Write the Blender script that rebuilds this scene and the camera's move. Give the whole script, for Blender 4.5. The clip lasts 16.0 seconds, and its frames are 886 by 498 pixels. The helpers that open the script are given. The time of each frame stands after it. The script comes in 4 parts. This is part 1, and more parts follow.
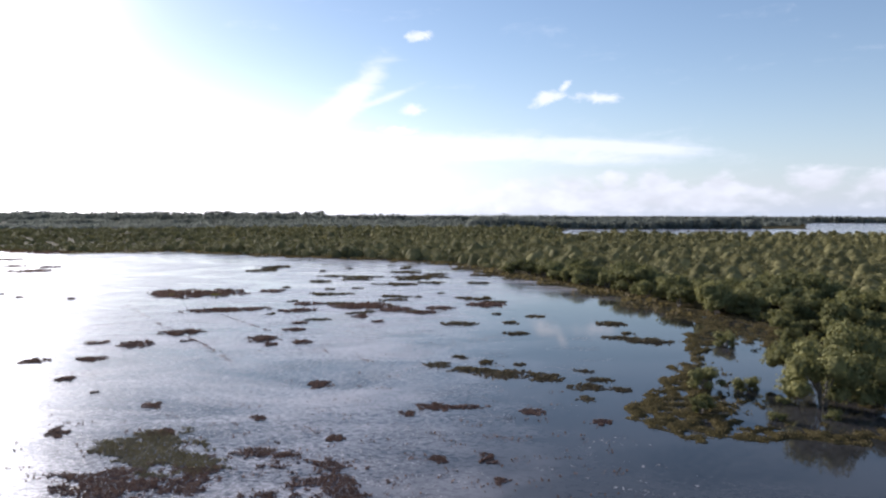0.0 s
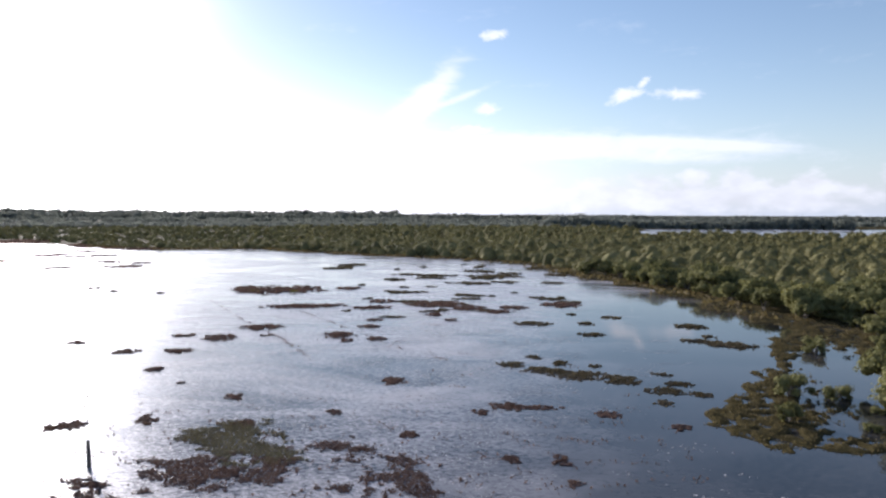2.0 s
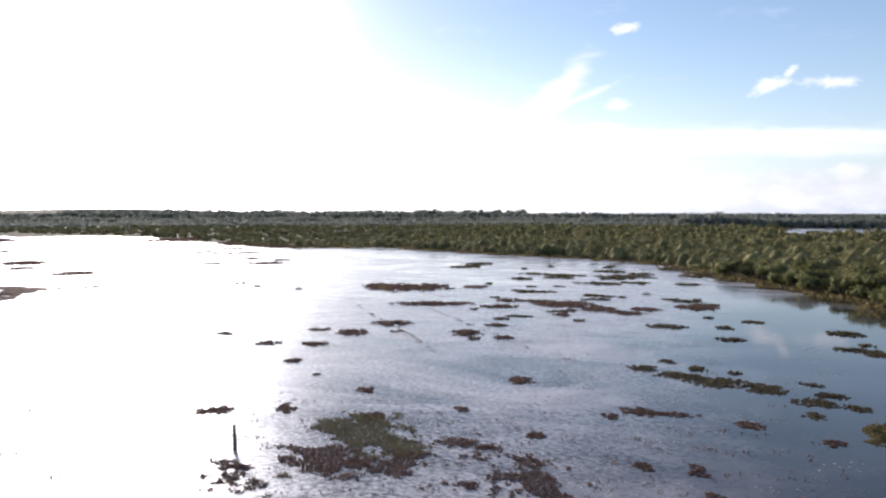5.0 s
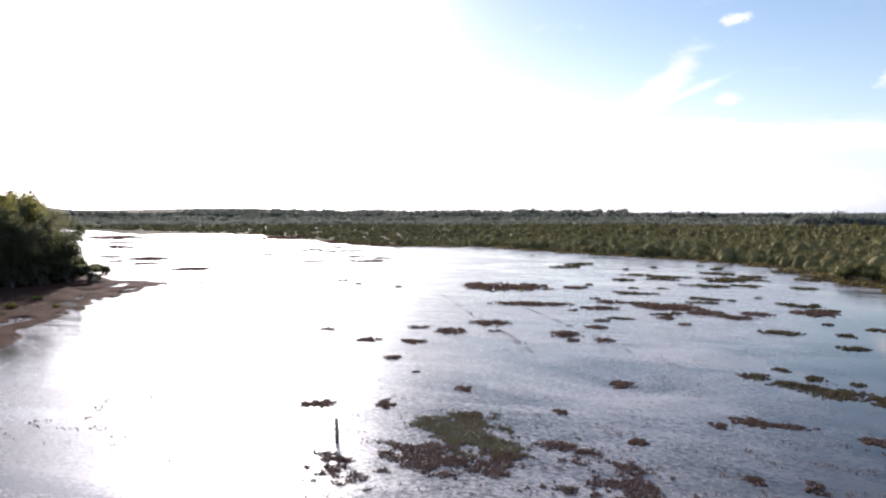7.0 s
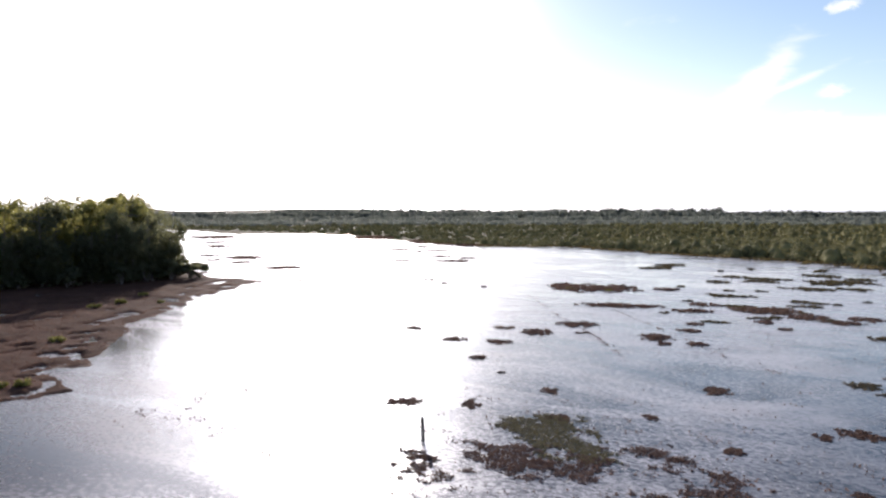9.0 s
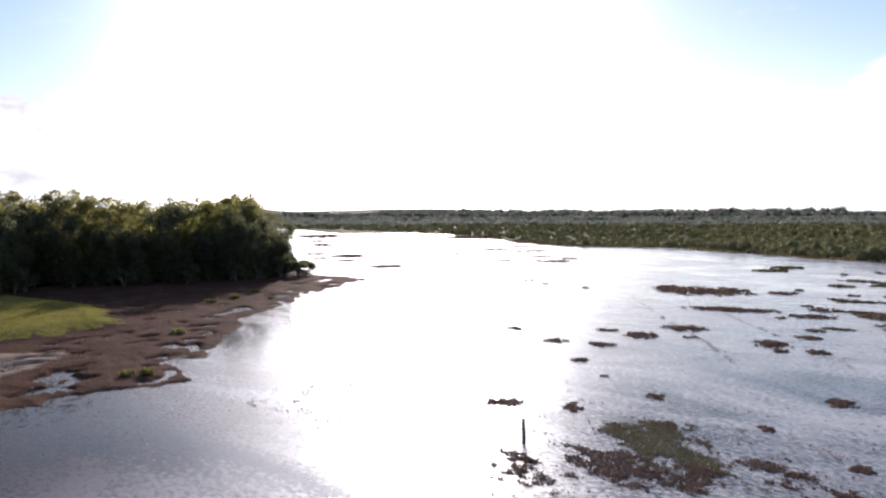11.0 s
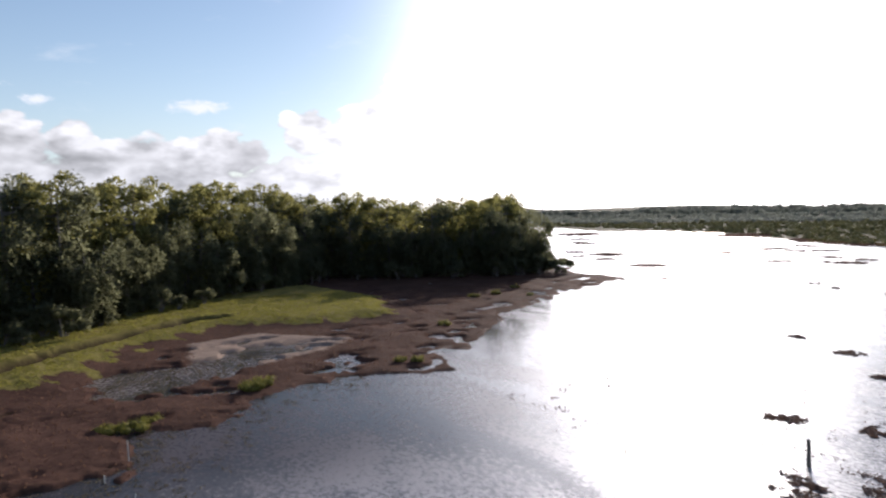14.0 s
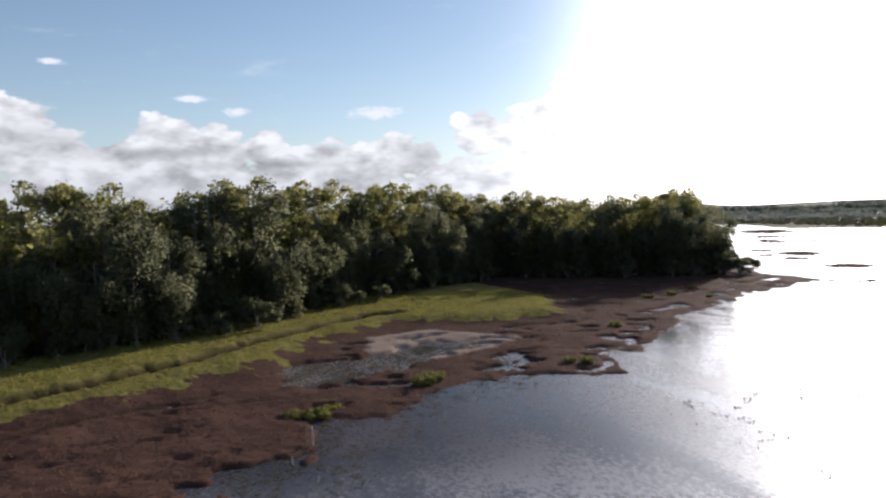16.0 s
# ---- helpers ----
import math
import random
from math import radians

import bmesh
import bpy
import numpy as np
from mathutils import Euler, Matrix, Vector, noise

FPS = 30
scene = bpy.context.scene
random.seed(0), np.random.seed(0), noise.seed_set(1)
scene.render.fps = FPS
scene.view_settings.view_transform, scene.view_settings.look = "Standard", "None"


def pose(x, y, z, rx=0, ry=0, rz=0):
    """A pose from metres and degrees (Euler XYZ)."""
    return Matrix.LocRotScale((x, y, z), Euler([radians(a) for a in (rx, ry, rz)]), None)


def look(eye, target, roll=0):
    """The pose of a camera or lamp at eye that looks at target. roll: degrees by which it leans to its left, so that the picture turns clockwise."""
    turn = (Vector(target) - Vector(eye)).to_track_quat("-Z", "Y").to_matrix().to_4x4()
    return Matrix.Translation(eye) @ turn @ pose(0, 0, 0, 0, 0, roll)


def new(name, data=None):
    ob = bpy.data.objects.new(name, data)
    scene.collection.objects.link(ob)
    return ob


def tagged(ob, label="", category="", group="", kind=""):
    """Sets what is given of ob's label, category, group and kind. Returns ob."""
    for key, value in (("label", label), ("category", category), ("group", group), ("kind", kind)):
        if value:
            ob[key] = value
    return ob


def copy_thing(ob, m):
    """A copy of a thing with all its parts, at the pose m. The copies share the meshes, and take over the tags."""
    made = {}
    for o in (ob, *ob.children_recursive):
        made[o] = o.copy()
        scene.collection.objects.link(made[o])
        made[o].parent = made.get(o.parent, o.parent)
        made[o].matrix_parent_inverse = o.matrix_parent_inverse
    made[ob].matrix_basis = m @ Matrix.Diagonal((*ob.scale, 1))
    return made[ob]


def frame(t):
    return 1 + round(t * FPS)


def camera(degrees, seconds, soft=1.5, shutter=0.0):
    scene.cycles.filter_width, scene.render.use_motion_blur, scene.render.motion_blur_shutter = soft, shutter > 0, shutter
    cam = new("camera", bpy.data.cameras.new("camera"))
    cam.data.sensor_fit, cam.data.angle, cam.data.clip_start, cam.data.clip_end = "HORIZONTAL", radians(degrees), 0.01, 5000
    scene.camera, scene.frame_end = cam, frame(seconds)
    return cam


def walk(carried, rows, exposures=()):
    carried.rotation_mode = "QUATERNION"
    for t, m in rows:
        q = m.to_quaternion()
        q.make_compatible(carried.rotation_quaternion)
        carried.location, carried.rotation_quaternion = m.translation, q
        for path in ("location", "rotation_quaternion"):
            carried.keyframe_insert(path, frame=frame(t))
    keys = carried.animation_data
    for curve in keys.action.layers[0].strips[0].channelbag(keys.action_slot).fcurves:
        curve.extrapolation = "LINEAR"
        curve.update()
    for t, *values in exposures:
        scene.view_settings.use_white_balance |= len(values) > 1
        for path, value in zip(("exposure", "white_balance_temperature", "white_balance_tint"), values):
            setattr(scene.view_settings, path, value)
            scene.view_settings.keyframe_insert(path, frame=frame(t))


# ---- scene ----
cam = camera(64.6, 16.0, soft=2.3, shutter=0.4)
PATH = [
    (0, (-2.122, -1.581, 14.019), (-2.134, 0.416, 13.919), 0.2),
    (0.5, (-2.127, -1.550, 14.014), (-2.191, 0.447, 13.912), 0.2),
    (1, (-2.140, -1.524, 14.004), (-2.254, 0.470, 13.901), 0.2),
    (1.5, (-2.155, -1.506, 13.988), (-2.324, 0.484, 13.885), 0.3),
    (2, (-2.169, -1.489, 13.966), (-2.390, 0.496, 13.863), 0.3),
    (2.5, (-2.186, -1.465, 13.949), (-2.466, 0.513, 13.845), 0.3),
    (3, (-2.202, -1.427, 13.934), (-2.536, 0.542, 13.830), 0.3),
    (3.5, (-2.209, -1.396, 13.923), (-2.604, 0.562, 13.818), 0.3),
    (4, (-2.216, -1.379, 13.916), (-2.670, 0.566, 13.810), 0.2),
    (6.5, (-2.359, -1.276, 13.932), (-3.127, 0.567, 13.824), 0.1),
    (7, (-2.385, -1.238, 13.936), (-3.220, 0.576, 13.827), 0.1),
    (7.5, (-2.402, -1.196, 13.934), (-3.298, 0.588, 13.826), 0.0),
    (8, (-2.420, -1.156, 13.932), (-3.369, 0.601, 13.823), 0.0),
    (8.5, (-2.453, -1.133, 13.927), (-3.449, 0.598, 13.819), -0.0),
    (9, (-2.498, -1.119, 13.924), (-3.547, 0.580, 13.815), -0.1),
    (11.5, (-2.756, -1.028, 13.898), (-4.104, 0.445, 13.789), -0.2),
    (12, (-2.820, -0.978, 13.881), (-4.249, 0.418, 13.771), -0.3),
    (12.5, (-2.894, -0.916, 13.859), (-4.418, 0.374, 13.748), -0.5),
    (13, (-2.975, -0.853, 13.834), (-4.578, 0.338, 13.724), -0.6),
    (13.5, (-3.034, -0.798, 13.806), (-4.715, 0.280, 13.697), -0.8),
    (14, (-3.076, -0.748, 13.789), (-4.819, 0.227, 13.682), -0.9),
    (14.5, (-3.118, -0.703, 13.781), (-4.919, 0.161, 13.676), -1.1),
    (15, (-3.166, -0.670, 13.787), (-5.015, 0.088, 13.683), -1.2),
    (15.5, (-3.210, -0.657, 13.789), (-5.102, -0.017, 13.687), -1.4),
    (16, (-3.248, -0.649, 13.790), (-5.173, -0.117, 13.689), -1.6),
]
EXPOSURES = [(0, 0.20, 6050, 17), (4, 0.26, 6150, 17), (8, 0.31, 6330, 17), (12, 0.26, 6350, 18), (16, 0.03, 6280, 14)]
walk(cam, [(t, look(eye, target, roll)) for t, eye, target, roll in PATH], EXPOSURES)

# ---------------------------------------------------------------- light
SUN_AZ, SUN_EL = 40.4, 17.0          # degrees: left of +y, above the horizon
sun_dir = Vector((-math.sin(radians(SUN_AZ)) * math.cos(radians(SUN_EL)),
                  math.cos(radians(SUN_AZ)) * math.cos(radians(SUN_EL)), math.sin(radians(SUN_EL))))
sun_data = bpy.data.lights.new("sun", "SUN")
sun_data.energy, sun_data.angle, sun_data.color = 5.0, radians(0.6), (1.0, 0.93, 0.80)
sun = new("sun", sun_data)
sun.matrix_world = look((0, 0, 60), Vector((0, 0, 60)) - sun_dir)


class Num:
    """Arithmetic on node sockets."""
    def __init__(self, tree, sock):
        self.tree, self.sock = tree, sock

    def op(self, kind, *others, swap=False):
        n = self.tree.nodes.new("ShaderNodeMath")
        n.operation = kind
        args = [self, *others]
        if swap:
            args = args[::-1]
        for k, a in enumerate(args):
            if isinstance(a, Num):
                self.tree.links.new(a.sock, n.inputs[k])
            else:
                n.inputs[k].default_value = a
        return Num(self.tree, n.outputs[0])

    def __add__(self, o): return self.op("ADD", o)
    def __radd__(self, o): return self.op("ADD", o)
    def __sub__(self, o): return self.op("SUBTRACT", o)
    def __rsub__(self, o): return self.op("SUBTRACT", o, swap=True)
    def __mul__(self, o): return self.op("MULTIPLY", o)
    def __rmul__(self, o): return self.op("MULTIPLY", o)
    def __truediv__(self, o): return self.op("DIVIDE", o)
    def sq(self): return self.op("MULTIPLY", self)
    def exp(self): return self.op("EXPONENT")
    def most(self, o): return self.op("MAXIMUM", o)
    def least(self, o): return self.op("MINIMUM", o)

    def ramp(self, a, b):
        """0 below a, 1 above b, smooth between."""
        n = self.tree.nodes.new("ShaderNodeMapRange")
        n.interpolation_type = "SMOOTHSTEP"
        self.tree.links.new(self.sock, n.inputs[0])
        lo, hi, x, y = (a, b, 0.0, 1.0) if a < b else (b, a, 1.0, 0.0)
        for k, v in ((1, lo), (2, hi), (3, x), (4, y)):
            n.inputs[k].default_value = v
        return Num(self.tree, n.outputs[0])


def exponent(num):
    n = num.tree.nodes.new("ShaderNodeMath")
    n.operation = "POWER"
    n.inputs[0].default_value = math.e
    num.tree.links.new(num.sock, n.inputs[1])
    return Num(num.tree, n.outputs[0])


def combine(tree, x, y, z=0.0):
    n = tree.nodes.new("ShaderNodeCombineXYZ")
    for k, v in enumerate((x, y, z)):
        if isinstance(v, Num):
            tree.links.new(v.sock, n.inputs[k])
        else:
            n.inputs[k].default_value = v
    return n.outputs[0]


def fbm(tree, vec, scale, detail=4.0, rough=0.55, warp=0.0):
    n = tree.nodes.new("ShaderNodeTexNoise")
    n.inputs["Scale"].default_value, n.inputs["Detail"].default_value = scale, detail
    n.inputs["Roughness"].default_value, n.inputs["Distortion"].default_value = rough, warp
    if vec is not None:
        tree.links.new(vec, n.inputs["Vector"])
    return Num(tree, n.outputs[0])


def blend(tree, fac, a, b, mode="MIX"):
    """Mix two colours (sockets or tuples)."""
    n = tree.nodes.new("ShaderNodeMix")
    n.data_type, n.blend_type = "RGBA", mode
    for k, v in ((0, fac), (6, a), (7, b)):
        if isinstance(v, Num):
            tree.links.new(v.sock, n.inputs[k])
        elif isinstance(v, (int, float)):
            n.inputs[k].default_value = v
        elif isinstance(v, tuple):
            n.inputs[k].default_value = (*v, 1.0)
        else:
            tree.links.new(v, n.inputs[k])
    return n.outputs[2]


SKY_STRENGTH = 0.119


def build_world():
    world = bpy.data.worlds.new("sky")
    scene.world = world
    world.use_nodes = True
    tree = world.node_tree
    back = tree.nodes["Background"]
    sky = tree.nodes.new("ShaderNodeTexSky")
    sky.sky_type, sky.sun_disc = "NISHITA", False
    sky.sun_elevation, sky.sun_rotation = radians(SUN_EL), radians(-SUN_AZ)
    sky.air_density, sky.dust_density, sky.ozone_density, sky.altitude = 1.0, 0.3, 1.6, 20.0
    where = tree.nodes.new("ShaderNodeTexCoord")
    split = tree.nodes.new("ShaderNodeSeparateXYZ")
    tree.links.new(where.outputs["Generated"], split.inputs[0])
    dx, dy, dz = (Num(tree, split.outputs[k]) for k in range(3))
    az = (dx * -1.0).op("ARCTAN2", dy) * (180 / math.pi)      # degrees, to the left of +y
    el = dz.op("ARCSINE") * (180 / math.pi)
    flat = combine(tree, az, el * 1.8)
    streak = combine(tree, az * 0.35 + el * 0.25, el * 1.6)

    def billow(vec):
        n = tree.nodes.new("ShaderNodeTexVoronoi")
        n.feature, n.inputs["Scale"].default_value, n.inputs["Smoothness"].default_value = "SMOOTH_F1", 0.42, 0.5
        n.inputs["Detail"].default_value, n.inputs["Roughness"].default_value = 2.0, 0.5
        tree.links.new(vec, n.inputs["Vector"])
        return fbm(tree, vec, 0.24, 7.0, 0.58, 0.15) * 0.72 + (0.62 - Num(tree, n.outputs["Distance"]) * 0.9) * 0.40

    puffs = billow(flat)
    shade = billow(combine(tree, az - 0.8, el * 1.8 + 1.8))
    fleck = fbm(tree, flat, 0.75, 5.0, 0.6, 0.6)
    wisps = fbm(tree, streak, 0.35, 5.0, 0.6, 0.5)

    def blob(a, e, wa, we, lean=0.0):
        """A soft ellipse on the sky round azimuth a and elevation e."""
        u = (az - a) / wa
        v = (el - e - (az - a) * lean) / we
        return exponent((u.sq() + v.sq()) * -1.0)

    def lobe(a, e, wa, we, lean=0.0):
        """A firm ellipse on the sky: 1 at its middle, 0 at its rim, below 0 outside."""
        u = (az - a) / wa
        v = (el - e - (az - a) * lean) / we
        return 1.0 - (u.sq() + v.sq()).op("SQRT")

    def union(*rows):
        out = lobe(*rows[0])
        for row in rows[1:]:
            out = out.most(lobe(*row))
        return out

    # cumulus heaps over the forest: a tall one, its shoulders, and lower heaps towards the sun
    heap = union((95.6, 5.2, 3.4, 3.7), (92.0, 4.6, 4.2, 3.2), (88.6, 5.4, 2.6, 2.3), (99.5, 4.4, 4.2, 2.2), (104.0, 5.0, 5.0, 2.7),
                 (107.5, 7.4, 6.2, 2.3, 0.03), (83.0, 4.4, 5.0, 2.2), (77.5, 4.4, 4.2, 2.7), (71.3, 6.4, 2.8, 2.5), (67.0, 6.5, 3.6, 3.4), (62.5, 9.0, 3.4, 3.6), (88.0, 1.6, 34.0, 4.8))
    heap_d = (heap + (puffs - 0.46) * 1.25).ramp(-0.02, 0.14)
    # the same heaps added round the unseen horizon behind, to brighten the forest's face
    fill_ring = exponent(((el - 5.0) / 5.0).sq() * -1.0) * (az.ramp(106.0, 114.0).most(az.ramp(-40.0, -48.0)))
    fill_ring_d = (puffs + fill_ring * 0.64 - 0.76).ramp(0.0, 0.09)
    bank_d = heap_d.most(fill_ring_d)
    # low cumulus over the far water
    low = union((-1.0, 2.2, 2.6, 1.3), (-5.6, 2.3, 3.2, 1.1), (-10.0, 2.3, 2.6, 1.5), (-13.2, 2.6, 1.8, 1.4), (-16.2, 2.5, 2.2, 1.7),
                (-21.5, 2.1, 3.4, 1.4), (-27.6, 2.4, 3.0, 1.7), (-32.0, 2.2, 4.0, 1.5), (-11.0, 4.9, 0.9, 0.55, -0.5), (-14.0, 1.3, 27.0, 1.8))
    low_d = (low + (puffs - 0.46) * 1.6 + (fleck - 0.5) * 0.6).ramp(-0.05, 0.5) * 0.85
    small = union((2.4, 14.0, 1.5, 0.42, -0.08), (-8.0, 9.2, 1.5, 0.6, -0.30), (-9.3, 10.0, 0.6, 0.45, -0.5), (-11.9, 9.15, 2.0, 0.5, 0.05), (2.9, 8.3, 1.1, 0.55),
                  (4.0, 6.7, 1.7, 0.5), (79.7, 8.2, 2.4, 0.55, -0.05), (90.5, 8.3, 1.0, 0.4), (93.8, 9.2, 1.6, 0.3), (103.1, 11.4, 0.9, 0.25), (60.6, 11.6, 1.4, 0.6))
    small_d = (small + (fleck - 0.5) * 2.0).ramp(-0.15, 0.75) * 0.92
    # flat sheet of high cloud, and the fan of wisps rising from it
    fan = blob(9.0, 8.2, 3.4, 1.3, -0.72) + blob(6.4, 10.8, 3.0, 1.7, -0.95) * 0.6 + blob(5.0, 9.2, 2.6, 0.34, -0.40) * 0.8
    cirrus = blob(-5, 5.4, 10.5, 1.05, 0.03) + blob(-15.5, 5.2, 5.5, 0.40, 0.08) + blob(5, 5.0, 8, 1.2) + blob(-14, 4.2, 8, 0.5, 0.02) * 0.5 + fan
    cirrus_d = (cirrus.least(1.1) * 0.95 + (wisps - 0.5) * 1.5 + (fleck - 0.5) * 0.5).ramp(0.1, 1.1) * 0.85
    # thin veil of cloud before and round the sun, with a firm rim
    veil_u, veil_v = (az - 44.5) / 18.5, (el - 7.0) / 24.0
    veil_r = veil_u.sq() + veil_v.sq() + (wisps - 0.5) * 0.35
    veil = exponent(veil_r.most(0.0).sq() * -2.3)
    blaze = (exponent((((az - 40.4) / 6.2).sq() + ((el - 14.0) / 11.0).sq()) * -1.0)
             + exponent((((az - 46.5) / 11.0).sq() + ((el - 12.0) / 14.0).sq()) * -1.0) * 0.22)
    grey = blob(96.0, 5.1, 6.0, 0.45, -0.03) + blob(75.7, 4.9, 2.2, 1.1) + blob(71.2, 7.2, 0.9, 0.6) * 0.6 + blob(88.0, 4.2, 5.0, 0.4) + blob(104, 6.3, 3.0, 0.8) * 0.6
    grey = (grey * (puffs * 1.1 + 0.35)).least(1.0)
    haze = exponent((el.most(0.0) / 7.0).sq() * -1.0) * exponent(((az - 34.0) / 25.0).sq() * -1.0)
    mist = exponent(el.most(0.0) * -0.22)

    base = tree.nodes.new("ShaderNodeVectorMath")
    base.operation = "SCALE"
    tree.links.new(sky.outputs[0], base.inputs[0])
    base.inputs["Scale"].default_value = SKY_STRENGTH
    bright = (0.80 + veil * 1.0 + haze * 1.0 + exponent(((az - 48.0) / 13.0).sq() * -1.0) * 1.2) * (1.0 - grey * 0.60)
    lit = bright * (0.58 + ((puffs - shade) * 2.5 + 0.6).least(1.0).most(0.0) * 0.62) * (el.ramp(1.5, 6.0) * 0.22 + 0.80)
    white = tree.nodes.new("ShaderNodeVectorMath")
    white.operation = "SCALE"
    white.inputs[0].default_value = (0.97, 0.985, 1.0)
    tree.links.new(lit.sock, white.inputs["Scale"])
    air = blend(tree, mist * 0.80 + 0.03, base.outputs[0], (0.52, 0.61, 0.73))
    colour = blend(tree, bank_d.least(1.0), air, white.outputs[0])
    pale = tree.nodes.new("ShaderNodeVectorMath")
    pale.operation = "SCALE"
    pale.inputs[0].default_value = (0.97, 0.985, 1.0)
    tree.links.new((0.70 + ((puffs - shade) * 2.0 + 0.5).least(1.0).most(0.0) * 0.20).sock, pale.inputs["Scale"])
    colour = blend(tree, low_d, colour, pale.outputs[0])
    colour = blend(tree, small_d.most(cirrus_d).least(1.0), colour, (0.90, 0.93, 0.97))
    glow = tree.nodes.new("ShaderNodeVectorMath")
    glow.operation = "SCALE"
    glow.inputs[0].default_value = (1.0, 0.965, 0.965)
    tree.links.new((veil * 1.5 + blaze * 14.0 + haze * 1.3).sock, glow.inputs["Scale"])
    colour = blend(tree, mist * 0.30, colour, (0.60, 0.66, 0.74))
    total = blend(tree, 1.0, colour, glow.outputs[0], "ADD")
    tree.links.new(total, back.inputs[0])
    back.inputs[1].default_value = 1.0


build_world()

# ---------------------------------------------------------------- materials
def material(name):
    m = bpy.data.materials.new(name)
    m.use_nodes = True
    tree = m.node_tree
    return m, tree, tree.nodes["Principled BSDF"]


def spot(tree):
    """The place in the world, in metres."""
    return tree.nodes.new("ShaderNodeNewGeometry").outputs["Position"]


def stretch(tree, vec, sx, sy, sz, turn=0.0):
    n = tree.nodes.new("ShaderNodeMapping")
    n.inputs["Scale"].default_value = (sx, sy, sz)
    n.inputs["Rotation"].default_value = (0, 0, turn)
    tree.links.new(vec, n.inputs["Vector"])
    return n.outputs[0]


def bump(tree, height, strength, distance, shader):
    n = tree.nodes.new("ShaderNodeBump")
    n.inputs["Strength"].default_value, n.inputs["Distance"].default_value = strength, distance
    tree.links.new(height.sock, n.inputs["Height"])
    tree.links.new(n.outputs[0], shader.inputs["Normal"])


def leaves(name, dark, light, through_colour, thin=0.35):
    """Foliage: each leaf cluster its own shade, some light passing through."""
    m, tree, bsdf = material(name)
    geo = tree.nodes.new("ShaderNodeNewGeometry")
    info = tree.nodes.new("ShaderNodeObjectInfo")
    island, own = Num(tree, geo.outputs["Random Per Island"]), Num(tree, info.outputs["Random"])
    patchy = fbm(tree, spot(tree), 0.11, 5.0, 0.65)
    fac = (island * 0.40 + own * 0.30 + (patchy - 0.5) * 1.8 + 0.14).ramp(0.0, 1.0)
    col = blend(tree, fac, dark, light)
    tree.links.new(col, bsdf.inputs["Base Color"])
    bsdf.inputs["Roughness"].default_value = 0.8
    bsdf.inputs["Specular IOR Level"].default_value = 0.06
    trans = tree.nodes.new("ShaderNodeBsdfTranslucent")
    tree.links.new(blend(tree, 0.6, col, through_colour), trans.inputs[0])
    mix = tree.nodes.new("ShaderNodeMixShader")
    mix.inputs[0].default_value = thin
    tree.links.new(bsdf.outputs[0], mix.inputs[1])
    tree.links.new(trans.outputs[0], mix.inputs[2])
    tree.links.new(mix.outputs[0], tree.nodes["Material Output"].inputs[0])
    return m


MANGROVE = leaves("mangrove_leaves", (0.070, 0.076, 0.032), (0.275, 0.262, 0.112), (0.30, 0.28, 0.09), 0.24)
FOREST = leaves("forest_leaves", (0.105, 0.108, 0.046), (0.215, 0.205, 0.080), (0.46, 0.42, 0.14), 0.58)
CASUARINA = leaves("casuarina_needles", (0.052, 0.058, 0.038), (0.100, 0.105, 0.068), (0.34, 0.34, 0.18), 0.56)
FAR_LEAVES = leaves("far_leaves", (0.070, 0.070, 0.032), (0.265, 0.240, 0.108), (0.28, 0.24, 0.08), 0.16)
# distance haze is put into this leaf colour: paler and greyer
HAZED_FAR_TREES = leaves("hazed_far_trees", (0.090, 0.100, 0.088), (0.190, 0.205, 0.175), (0.30, 0.32, 0.26), 0.45)
SAMPHIRE = leaves("samphire_stems", (0.070, 0.040, 0.031), (0.142, 0.084, 0.061), (0.16, 0.09, 0.06), 0.5)
MAT_WEED = leaves("weed_stems", (0.085, 0.058, 0.054), (0.190, 0.132, 0.112), (0.20, 0.12, 0.08), 0.3)
BED_GREEN = leaves("grey_green_weed", (0.105, 0.090, 0.060), (0.205, 0.180, 0.115), (0.20, 0.17, 0.08), 0.3)
EAST_WEED = leaves("olive_weed_stems", (0.060, 0.050, 0.036), (0.135, 0.112, 0.080), (0.15, 0.12, 0.05), 0.3)
OLIVE = leaves("marsh_grass_blades", (0.082, 0.067, 0.038), (0.170, 0.136, 0.078), (0.17, 0.13, 0.04), 0.3)
LAWN = leaves("green_grass_blades", (0.122, 0.116, 0.030), (0.255, 0.232, 0.068), (0.34, 0.31, 0.06), 0.4)


def make_bark():
    m, tree, bsdf = material("grey_bark")
    grain = fbm(tree, stretch(tree, spot(tree), 6, 6, 1.0), 1.5, 5.0)
    tree.links.new(blend(tree, grain, (0.06, 0.05, 0.04), (0.26, 0.23, 0.19)), bsdf.inputs["Base Color"])
    bsdf.inputs["Roughness"].default_value = 0.9
    bump(tree, grain, 0.6, 0.03, bsdf)
    return m


BARK = make_bark()


def make_wood(name, dark, light):
    m, tree, bsdf = material(name)
    grain = fbm(tree, stretch(tree, spot(tree), 30, 30, 2.0), 1.0, 5.0)
    tree.links.new(blend(tree, grain, dark, light), bsdf.inputs["Base Color"])
    bsdf.inputs["Roughness"].default_value = 0.85
    bump(tree, grain, 0.5, 0.01, bsdf)
    return m


POST_WOOD = make_wood("weathered_wood", (0.05, 0.042, 0.035), (0.17, 0.15, 0.13))
PALE_WOOD = make_wood("bleached_wood", (0.35, 0.33, 0.29), (0.60, 0.57, 0.52))


